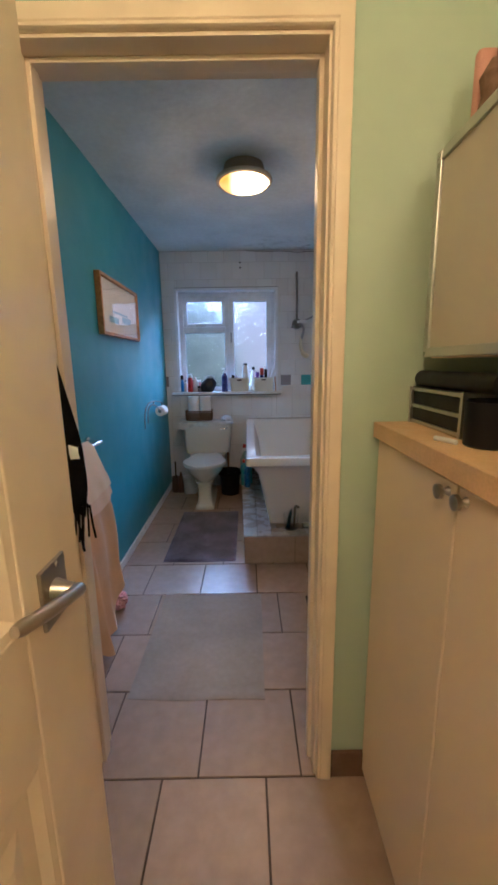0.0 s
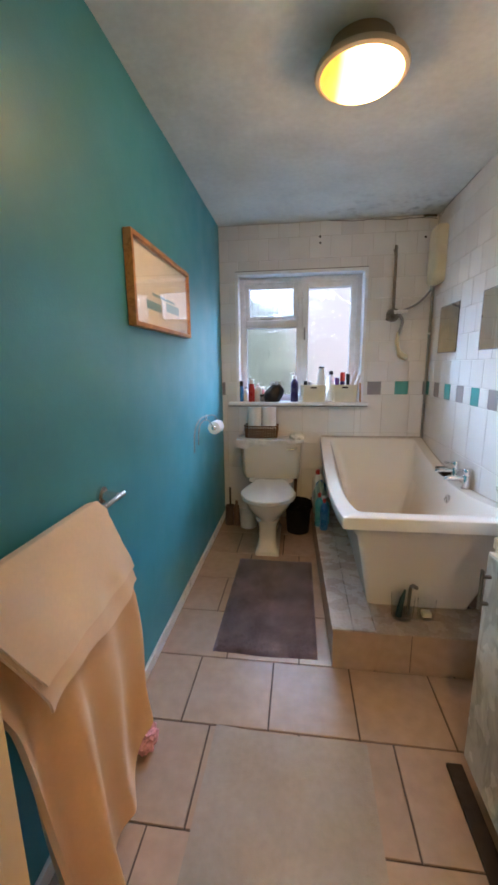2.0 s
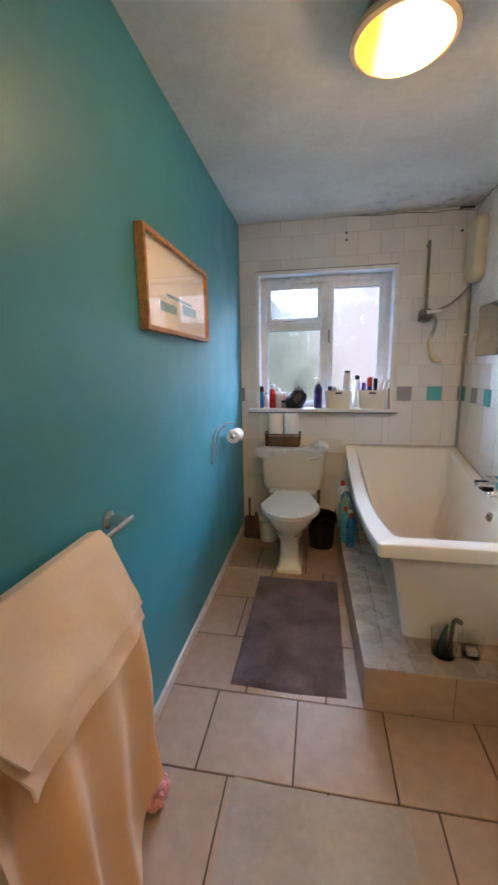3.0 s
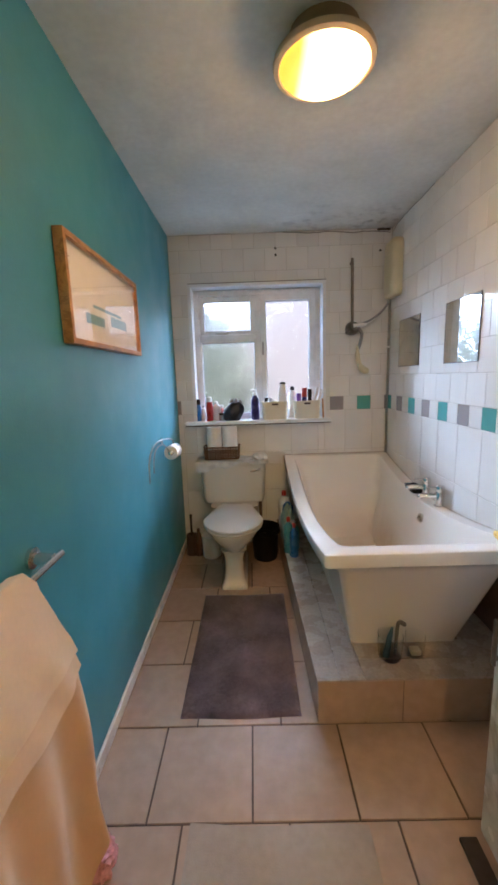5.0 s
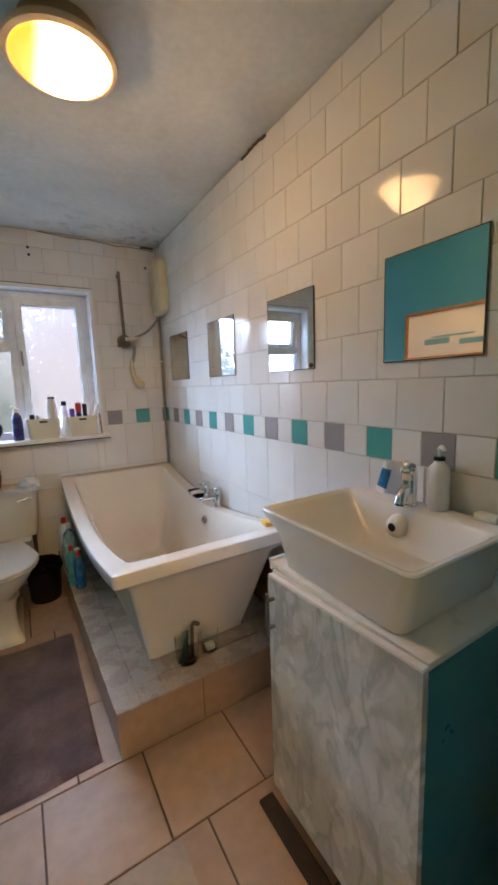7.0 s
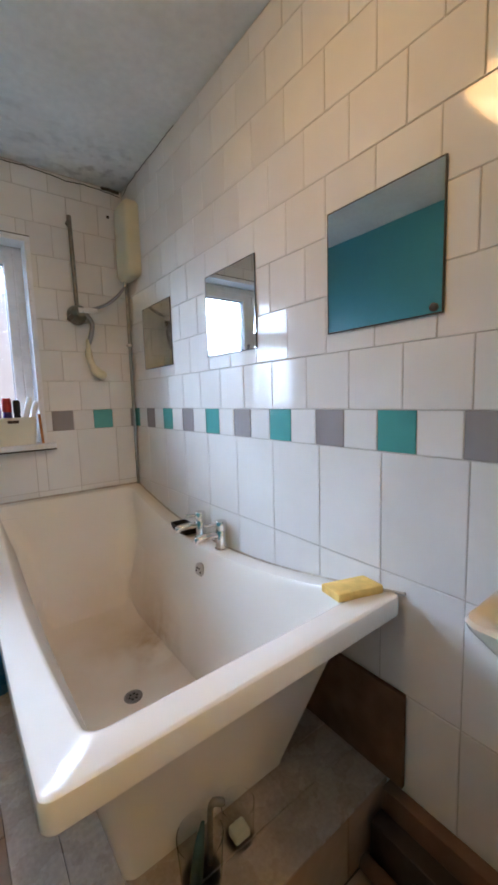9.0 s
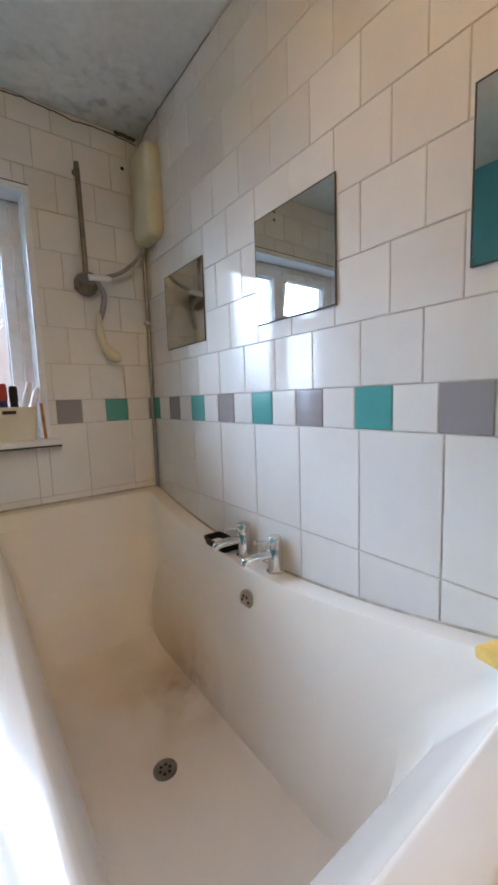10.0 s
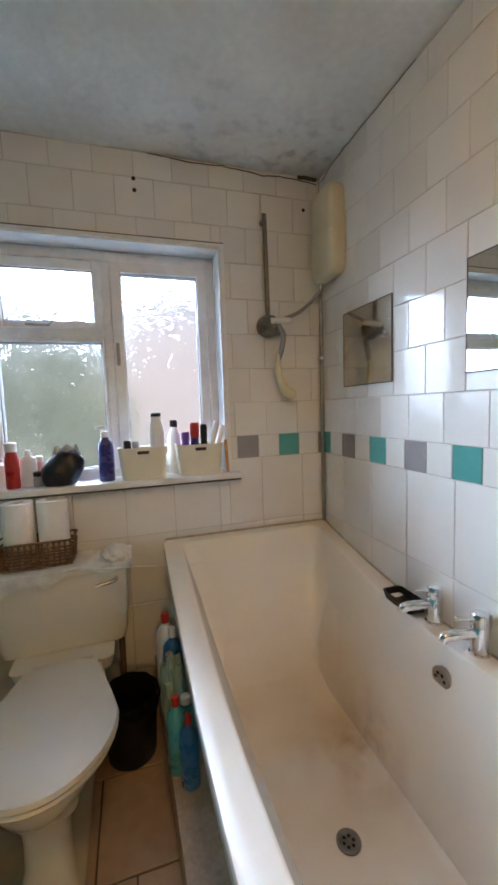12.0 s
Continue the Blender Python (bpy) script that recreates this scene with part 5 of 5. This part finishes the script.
# ---- shower ----
heat = thing("shower_heater", (0.83, 3.78, 1.86), "yellowed electric shower heater box in the corner", "shower heater")
bm = B()
ring_loft(bm, [[(XR - 0.001 - d, y, z) for y, z in ((p[0], p[1]) for p in rrect(3.695 + i, 1.852 + i, 3.885 - i, 2.228 - i, 0.035, 0))] for i, d in ((0.004, 0.0), (0.0, 0.01), (0.0, 0.050), (0.008, 0.064), (0.022, 0.070))])
part("casing", bm, OLD_PLASTIC, heat)
part("outlet", tube(B(), [(0.842, 3.85, 1.857), (0.842, 3.85, 1.825)], 0.010, 12), CHROME, heat, "chrome outlet")
pipe = thing("shower_pipe", (0.865, 3.9, 0.72), "chrome supply pipe running down the corner", "pipe")
part("pipe", tube(B(), [(0.868, 3.904, 1.86), (0.868, 3.904, 0.722)], 0.0085, 12), PIPE_METAL, pipe)
part("clip", boxes((0.852, 3.89, 1.515, 0.879, 3.921, 1.528), bevel=0.003), WHITE_PL, pipe, "white pipe clip", smooth=False)
SX, SY = 0.594, 3.885
rail = thing("shower_rail", (SX, SY, 1.64), "tarnished shower riser rail with hand shower", "shower rail")
part("rail", tube(B(), [(SX - 0.006, SY, 2.145), (SX, SY, 1.62)], 0.0105, 12), TARNISH, rail)
part("end_bracket", tube(B(), [(SX - 0.006, SY, 2.12), (SX - 0.006, YB - 0.001, 2.12)], 0.012, 12), TARNISH, rail)
part("bracket", tube(B(), [(SX + 0.004, YB - 0.001, 1.665), (SX + 0.004, YB - 0.012, 1.665), (SX + 0.004, SY - 0.03, 1.665), (SX + 0.004, SY - 0.045, 1.665)], [0.05, 0.05, 0.038, 0.02], 20), TARNISH, rail, "round tarnished valve")
part("slider", tube(B(), [(SX - 0.005, SY - 0.04, 1.675), (SX + 0.06, SY - 0.045, 1.68), (SX + 0.09, SY - 0.04, 1.682)], [0.014, 0.013, 0.010], 12), WHITE_PL, rail, "white plastic lever")
part("knob", tube(B(), [(SX - 0.03, SY - 0.02, 1.65), (SX - 0.052, SY - 0.03, 1.625)], [0.014, 0.012], 10), TARNISH, rail)
part("hose", tube(B(), curve_pts([(0.842, 3.85, 1.828), (0.80, 3.86, 1.775), (0.74, 3.87, 1.725), (0.66, 3.86, 1.69), (SX + 0.01, 3.84, 1.67)], 6), 0.0085, 10), GREY_PL, rail, "grey shower hose")
part("lower_hose", tube(B(), curve_pts([(SX + 0.03, 3.85, 1.665), (SX + 0.062, 3.865, 1.62), (SX + 0.055, 3.87, 1.56), (SX + 0.04, 3.875, 1.51)], 6), [0.012] * 19, 10), GREY_PL, rail)
part("hand_shower", tube(B(), curve_pts([(SX + 0.040, 3.875, 1.535), (SX + 0.036, 3.87, 1.46), (SX + 0.05, 3.866, 1.40), (SX + 0.075, 3.86, 1.362), (SX + 0.115, 3.858, 1.345)], 5), [0.012] * 4 + [0.017] * 8 + [0.024] * 7 + [0.020, 0.012], 12), OLD_PLASTIC, rail, "yellowed hand shower")
for hx_, hz in ((0.040, 2.243), (0.042, 2.198), (0.797, 2.203)):
    solo("drill_hole", tube(B(), [(hx_, YB - 0.0012, hz), (hx_, YB + 0.004, hz)], 0.0085, 12), BLACK, (hx_, YB, hz), "dark plugged drill hole in the tiles", "drill hole", group="drill holes")

# ---- mirrors ----
for k, (y0, y1) in enumerate(((3.390, 3.712), (2.756, 3.070), (2.128, 2.439), (1.494, 1.797))):
    mi = thing("mirror_tile", (XR, (y0 + y1) / 2, 1.373), "tarnished square mirror on the white tiles" if k == 0 else "frameless square mirror on the white tiles", "mirror", group="mirror tiles")
    x = XR - 0.001
    part("glass", boxes((x - 0.0045, y0 + 0.001, 1.374, x - 0.0015, y1 - 0.001, 1.679), bevel=0.001), MIRROR_OLD if k == 0 else MIRROR, mi, smooth=False)
    part("edge", boxes((x - 0.0048, y0 - 0.0015, 1.3715, x, y0 + 0.001, 1.6815), (x - 0.0048, y1 - 0.001, 1.3715, x, y1 + 0.0015, 1.6815), (x - 0.0048, y0 + 0.001, 1.3715, x, y1 - 0.001, 1.374), (x - 0.0048, y0 + 0.001, 1.679, x, y1 - 0.001, 1.6815)), DARK_EDGE, mi, smooth=False)
    if k == 2:
        part("corner_clip", tube(B(), [(x - 0.001, y0 + 0.018, 1.386), (x - 0.008, y0 + 0.018, 1.386), (x - 0.010, y0 + 0.018, 1.386)], [0.009, 0.009, 0.005], 12), DARK_EDGE, mi, "dark corner fixing")

# ---- left wall things ----
pic = thing("picture", (XL, 2.55, 1.46), "oak framed glazed picture with a pale mount", "picture")
QY0, QY1, QZ0, QZ1 = 2.175, 2.915, 1.457, 1.795
part("frame", boxes((XL + 0.001, QY0, QZ0, XL + 0.034, QY0 + 0.018, QZ1), (XL + 0.001, QY1 - 0.018, QZ0, XL + 0.034, QY1, QZ1), (XL + 0.001, QY0 + 0.018, QZ0, XL + 0.034, QY1 - 0.018, QZ0 + 0.018), (XL + 0.001, QY0 + 0.018, QZ1 - 0.018, XL + 0.034, QY1 - 0.018, QZ1), bevel=0.002), WOOD, pic, "oak frame", smooth=False)
part("mount", boxes((XL + 0.004, QY0 + 0.017, QZ0 + 0.017, XL + 0.014, QY1 - 0.017, QZ1 - 0.017)), PAPER, pic, smooth=False)
bm = B()
for y0, y1, z0, z1 in ((2.33, 2.50, 1.54, 1.575), (2.57, 2.76, 1.555, 1.595), (2.40, 2.70, 1.60, 1.612)):
    box(bm, XL + 0.014, y0, z0, XL + 0.0145, y1, z1)
part("print", bm, PICTURE_BLUE, pic, "pale blue shapes", smooth=False)
pg = part("glazing", boxes((XL + 0.026, QY0 + 0.017, QZ0 + 0.017, XL + 0.028, QY1 - 0.017, QZ1 - 0.017)), PICTURE_GLASS, pic, "clear glass", smooth=False)
pg.visible_shadow = False

th = thing("toilet_roll_holder", (XL, 3.2, 0.97), "chrome wire toilet roll holder on the teal wall", "toilet roll holder")
part("plate", tube(B(), [(XL + 0.001, 3.30, 0.955), (XL + 0.010, 3.30, 0.955)], 0.024, 18), CHROME, th)
part("wire", tube(B(), curve_pts([(XL + 0.012, 2.96, 0.785), (XL + 0.014, 2.97, 0.90), (XL + 0.022, 3.03, 0.965), (XL + 0.035, 3.15, 0.985), (XL + 0.055, 3.36, 0.962), (XL + 0.066, 3.405, 0.90)], 6), 0.005, 8), PIPE_METAL, th)
part("second_wire", tube(B(), curve_pts([(XL + 0.012, 3.06, 0.815), (XL + 0.014, 3.065, 0.89), (XL + 0.02, 3.11, 0.945), (XL + 0.04, 3.20, 0.955), (XL + 0.064, 3.26, 0.90)], 6), 0.0045, 8), PIPE_METAL, th)
part("roll_bar", tube(B(), [(XL + 0.066, 3.275, 0.890), (XL + 0.066, 3.41, 0.880)], 0.006, 8), CHROME, th)
part("ball_end", tube(B(), [(XL + 0.066, 3.255, 0.89), (XL + 0.066, 3.26, 0.89), (XL + 0.066, 3.27, 0.89), (XL + 0.066, 3.282, 0.89), (XL + 0.066, 3.288, 0.89)], [0.004, 0.014, 0.018, 0.014, 0.004], 14), CHROME, th, "round chrome end knob")
tr = thing("toilet_roll", (XL + 0.07, 3.36, 0.885), "part-used white toilet roll on the chrome holder", "toilet roll")
bm = B()
lathe(bm, (0, 0, 0), [(0.02, -0.05), (0.042, -0.05), (0.044, -0.047), (0.044, 0.047), (0.042, 0.05), (0.02, 0.05)], 24)
bm.transform(pose(XL + 0.066, 3.345, 0.885, 90, 0, -6))
part("paper", bm, TISSUE, tr)

# towel rail and towels
RZ, RX = 0.895, XL + 0.060
trl = thing("towel_rail", (XL, 1.6, RZ), "chrome towel rail on the teal wall", "towel rail")
part("bar", tube(B(), [(RX, 1.20, RZ), (RX, 1.905, RZ)], 0.010, 12), CHROME, trl)
for y in (1.235, 1.868):
    part("bracket", tube(B(), [(XL + 0.001, y, RZ + 0.004), (XL + 0.010, y, RZ + 0.004), (XL + 0.012, y, RZ + 0.003), (RX, y, RZ)], [0.028, 0.028, 0.016, 0.015], 16), CHROME, trl)


def towel_fn(y0, y1, z_front, flare, folds, off, seed, near=0.0, spread=0.0, draw=0.0, back=0.22):
    def fn(u, v):
        y = y0 + (y1 - y0) * u
        # v 0: behind the rail; 0.18: over it; 1: the front hem
        if v < 0.18:
            k = v / 0.18
            x, z = RX - 0.013 - off * 0.4, RZ - back * (1 - k)
        elif v < 0.26:
            a = math.pi * (1 - (v - 0.18) / 0.08)
            x, z = RX + (0.012 + off) * math.cos(a), RZ + (0.012 + off) * math.sin(a)
        else:
            k = (v - 0.26) / 0.74
            z = RZ - (RZ - z_front(u)) * k
            drop = RZ - z
            wave = math.sin(u * 21 + seed + 1.2 * math.sin(k * 2.2)) * (0.65 + 0.35 * math.sin(u * 6 + seed))
            x = RX + 0.012 + off + flare * math.sin(min(1.0, drop / 0.45) * math.pi / 2) + near * max(0.0, drop - 0.25) * (1 - u) ** 0.7
            x += folds * k ** 0.7 * (abs(wave + 1) ** 1.4 - 1) + (0.006 + folds * 0.5) * k * noise.noise((u * 3, k * 3, seed))
            y += spread * min(1.0, drop / 0.3) * u + draw * min(1.0, drop / 0.25) * (1 - u) + folds * 0.4 * k * math.sin(u * 21 + k * 4)
        return (x, y, z)
    return fn


bm = sheet(B(), towel_fn(1.20, 1.755, lambda u: max(0.022, 0.024 + 0.16 * max(0.0, 0.22 - u) / 0.22 + 0.20 * (max(0.0, u - 0.58) / 0.42) ** 1.2 + 0.004 * math.sin(u * 11)), 0.050, 0.028, 0.0, 1.0, 0.13, 0.085, 0.075), 110, 60)
thick(bm, 0.012)
solo("bath_towel", bm, TOWEL, (RX, 1.55, 0.2), "large beige bath towel hanging over the rail", "towel", smooth=True)
bm = sheet(B(), towel_fn(1.245, 1.725, lambda u: 0.622 + 0.030 * u + 0.012 * math.sin(u * 7), 0.076, 0.0035, 0.018, 2.0, 0.0, 0.075, 0.105), 50, 40)
thick(bm, 0.006)
solo("hand_towel", bm, TOWEL3, (RX, 1.55, 0.7), "pale beige hand towel folded over the bath towel", "towel", smooth=True)
bm = sheet(B(), towel_fn(1.25, 1.728, lambda u: 0.690 + 0.020 * u, 0.078, 0.0025, 0.027, 2.4, 0.0, 0.070, 0.115, 0.15), 50, 40)
thick(bm, 0.006)
solo("face_towel", bm, TOWEL2, (RX, 1.55, 0.75), "second pale towel layer on the rail", "towel", smooth=True)
puff = B()
bmesh.ops.create_icosphere(puff, subdivisions=4, radius=1)
for v in puff.verts:
    d = 1 + 0.28 * noise.noise(v.co * 5) + 0.12 * noise.noise(v.co * 13)
    v.co = Vector((-0.625 + v.co.x * 0.05 * d, 1.80 + v.co.y * 0.05 * d, max(0.002, 0.045 + v.co.z * 0.048 * d)))
solo("bath_puff", puff, PINK, (-0.63, 1.86, 0), "pink net bath puff on the floor", "bath puff", smooth=True)

# ---- mats ----
def mat_mesh(x0, y0, x1, y1, h, seed, skew=0.0):
    bm = B()

    def fn(u, v):
        x = x0 + (x1 - x0) * u + skew * (v - 0.5)
        y = y0 + (y1 - y0) * v + 0.004 * math.sin(u * 7 + seed) - skew * (u - 0.5)
        e = min(u, 1 - u, v * 1.5, (1 - v) * 1.5) * 30
        return (x, y, 0.001 + h * min(1, e) ** 0.5 + 0.0018 * noise.noise((x * 14, y * 14, seed)) + (0.005 * max(0.0, noise.noise((x * 3, y * 16, seed)) - 0.25) if seed == 2 else 0.0))
    sheet(bm, fn, 40, 60)
    g = bmesh.ops.extrude_face_region(bm, geom=bm.faces[:])
    for v in [q for q in g["geom"] if isinstance(q, bmesh.types.BMVert)]:
        v.co.z = 0.0003
    return bm


solo("bath_mat", mat_mesh(-0.486, 2.274, -0.002, 3.15, 0.010, 1), MAT_P, (-0.24, 2.7, 0), "mauve-grey pile bath mat on the tiles", "bath mat", smooth=True)
solo("thin_mat", mat_mesh(-0.395, 1.205, 0.145, 1.905, 0.0022, 2, 0.012), MAT_B, (-0.12, 1.55, 0), "thin beige cotton mat on the tiles", "mat", smooth=True)

# ---- ceiling light ----
cl = thing("ceiling_light", (LX, LY, ZC), "round ceiling light with an opal glass dome, lit", "ceiling light")
# brown tone carries the shade above the ring; the base itself is cream
part("base", lathe(B(), (LX, LY, ZC), [(0.104, 0.004), (0.108, -0.006), (0.118, -0.046), (0.140, -0.064), (0.147, -0.074)], 48, cap1=False), plain("shaded_cream_base", (0.32, 0.235, 0.15), 0.6), cl, "tapered base coloured brown for the shade above the ring")
part("rim", lathe(B(), (LX, LY, ZC), [(0.143, -0.068), (0.154, -0.071), (0.157, -0.080), (0.154, -0.089), (0.140, -0.093), (0.134, -0.089)], 48, cap0=False, cap1=False), plain("cream_ring", (0.62, 0.50, 0.34), 0.4), cl, "cream ring")
dome = part("dome", lathe(B(), (LX, LY, ZC), [(0.138, -0.080), (0.137, -0.090), (0.124, -0.103), (0.090, -0.115), (0.04, -0.122), (0.004, -0.123)], 48, cap0=False), LIT_GLASS, cl, "lit opal glass dome, dimmer and yellower towards one side")
dome.visible_shadow = False

# ---- trims ----
bm = boxes((XL + 0.001, YD + 0.016, 0.0, XL + 0.014, YB - 0.001, 0.055), bevel=0.004)
solo("baseboard", bm, WHITE_PAINT, (XL, 2.5, 0), "chipped white painted baseboard along the teal wall", "baseboard", kind="structure")
rnd = random.Random(11)
bm = B()


def crack(bm, pts, r):
    tube(bm, [(x + rnd.uniform(-0.003, 0.003), y + rnd.uniform(-0.003, 0.003), z + rnd.uniform(-0.002, 0.002)) for x, y, z in curve_pts(pts, 8)], r, 6)


crack(bm, [(0.10, YB - 0.002, ZC - 0.006), (0.30, YB - 0.004, ZC - 0.016), (0.45, YB - 0.003, ZC - 0.012), (0.60, YB - 0.003, ZC - 0.026), (0.72, YB - 0.003, ZC - 0.02), (0.87, YB - 0.003, ZC - 0.03)], 0.0022)
crack(bm, [(XR - 0.003, 3.9, ZC - 0.03), (XR - 0.003, 3.75, ZC - 0.008), (XR - 0.004, 3.5, ZC - 0.007), (XR - 0.004, 3.28, ZC - 0.006)], 0.0014)
crack(bm, [(XR - 0.004, 2.62, ZC - 0.012), (XR - 0.006, 2.52, ZC - 0.006), (XR - 0.004, 2.42, ZC - 0.010)], 0.006)
crack(bm, [(0.77, YB - 0.004, ZC - 0.012), (0.82, YB - 0.006, ZC - 0.010), (0.86, YB - 0.006, ZC - 0.014)], 0.008)
solo("ceiling_crack", bm, MOULD, (0.5, YB, ZC), "dark cracked and mouldy joint between tiles and ceiling", "crack", kind="structure")

# ---- tiles: every one a piece of its wall or floor ----
TILE_CACHE = {}


def tile_mesh(w, h, mat, depth=0.006, bev=0.0014):
    key = (round(w, 3), round(h, 3), mat.name)
    if key not in TILE_CACHE:
        bm = B()
        a, b = w / 2, h / 2
        ring_loft(bm, [[(-a, -b, 0), (a, -b, 0), (a, b, 0), (-a, b, 0)], [(-a, -b, depth - bev), (a, -b, depth - bev), (a, b, depth - bev), (-a, b, depth - bev)],
                       [(-a + bev, -b + bev, depth), (a - bev, -b + bev, depth), (a - bev, b - bev, depth), (-a + bev, b - bev, depth)]], cap0=False)
        TILE_CACHE[key] = mesh_of("tile", bm, mat)
    return TILE_CACHE[key]


def lay(parent, place, rects, gap=0.0024, jitter=0.35, seed=1):
    """place(u, v): the matrix of a tile centred there; rects: (u0, v0, u1, v1, material)."""
    rnd = random.Random(seed)
    inv = Matrix.Translation(-ORIGIN[parent])
    for u0, v0, u1, v1, mat in rects:
        w, h = u1 - u0 - gap, v1 - v0 - gap
        if w < 0.008 or h < 0.008:
            continue
        ob = new("tile", tile_mesh(w, h, mat))
        ob.parent = parent
        tilt = Euler((radians(rnd.uniform(-jitter, jitter)), radians(rnd.uniform(-jitter, jitter)), 0)).to_matrix().to_4x4()
        ob.matrix_basis = inv @ place((u0 + u1) / 2, (v0 + v1) / 2) @ tilt


def cut(rects, hole):
    a0, b0, a1, b1 = hole
    out = []
    for u0, v0, u1, v1, m in rects:
        if u1 <= a0 or u0 >= a1 or v1 <= b0 or v0 >= b1:
            out.append((u0, v0, u1, v1, m))
            continue
        if u0 < a0:
            out.append((u0, v0, a0, v1, m))
        if u1 > a1:
            out.append((a1, v0, u1, v1, m))
        m0, m1 = max(u0, a0), min(u1, a1)
        if v0 < b0:
            out.append((m0, v0, m1, b0, m))
        if v1 > b1:
            out.append((m0, b1, m1, v1, m))
    return out


def wall_rects(u_min, u_max, big_at, small_at, band_at, band_color):
    rects = []

    def row(v0, v1, at, w, mat=TILE_W, colors=None):
        u = at - math.ceil((at - u_min) / w) * w
        while u < u_max - 0.002:
            a, b = max(u, u_min), min(u + w, u_max)
            if b - a > 0.006:
                rects.append((a, v0, b, v1, colors(round((u - at) / w)) if colors else mat))
            u += w
    row(0.0, 0.138, big_at, 0.2088)
    row(0.138, 0.446, big_at, 0.2088)
    row(0.446, 0.754, big_at, 0.2088)
    row(0.754, 1.0625, big_at, 0.2088)
    row(1.0625, 1.1665, band_at, 0.1042, colors=band_color)
    z, k = 1.1665, 0
    while z < ZC - 0.01:
        row(z, min(z + 0.1545, ZC - 0.004), small_at + (0.0779 if k % 2 else 0), 0.1558)
        z, k = z + 0.1545, k + 1
    return rects


# right wall: u runs along y
rects = wall_rects(YD + 0.016, YB - 0.001, 2.690, 2.686, 2.599, lambda i: (TILE_T, TILE_W, TILE_G, TILE_W)[i % 4])
lay(wall_right, lambda u, v: Matrix.Translation((XR + 0.006, u, v)) @ Matrix(((0, 0, -1, 0), (1, 0, 0, 0), (0, 1, 0, 0), (0, 0, 0, 1))), rects, seed=2)
# back wall: u runs along x
rects = wall_rects(XL + 0.001, XR - 0.001, 0.137, 0.430, 0.437, lambda i: TILE_W if i % 2 else (TILE_G if (i // 2) % 2 == 0 else TILE_T))
rects = cut(rects, (WX0, 0.98, WX1, WZ1))
lay(wall_back, lambda u, v: Matrix.Translation((u, YB + 0.006, v)) @ Matrix(((1, 0, 0, 0), (0, 0, -1, 0), (0, 1, 0, 0), (0, 0, 0, 1))), rects, seed=3)
# floor
rects = []
for k in range(-6, 10):
    y0, y1 = 0.9186 + 0.3315 * k, 0.9186 + 0.3315 * (k + 1)
    x = (-0.198 if k % 2 else -0.086) - 4 * 0.3275
    while x < XR:
        rects.append((max(x, HXL), max(y0, HYB), min(x + 0.3275, XR), min(y1, YB), FLOOR_T))
        x += 0.3275
rects = [r for r in rects if r[2] > r[0] and r[3] > r[1] and not (r[2] <= XL and r[1] > YH) and not (r[0] > PX + 0.02 and r[1] > PY + 0.02)]
lay(floor, lambda u, v: Matrix.Translation((u, v, -0.007)), rects, gap=0.006, jitter=0.10, seed=4)
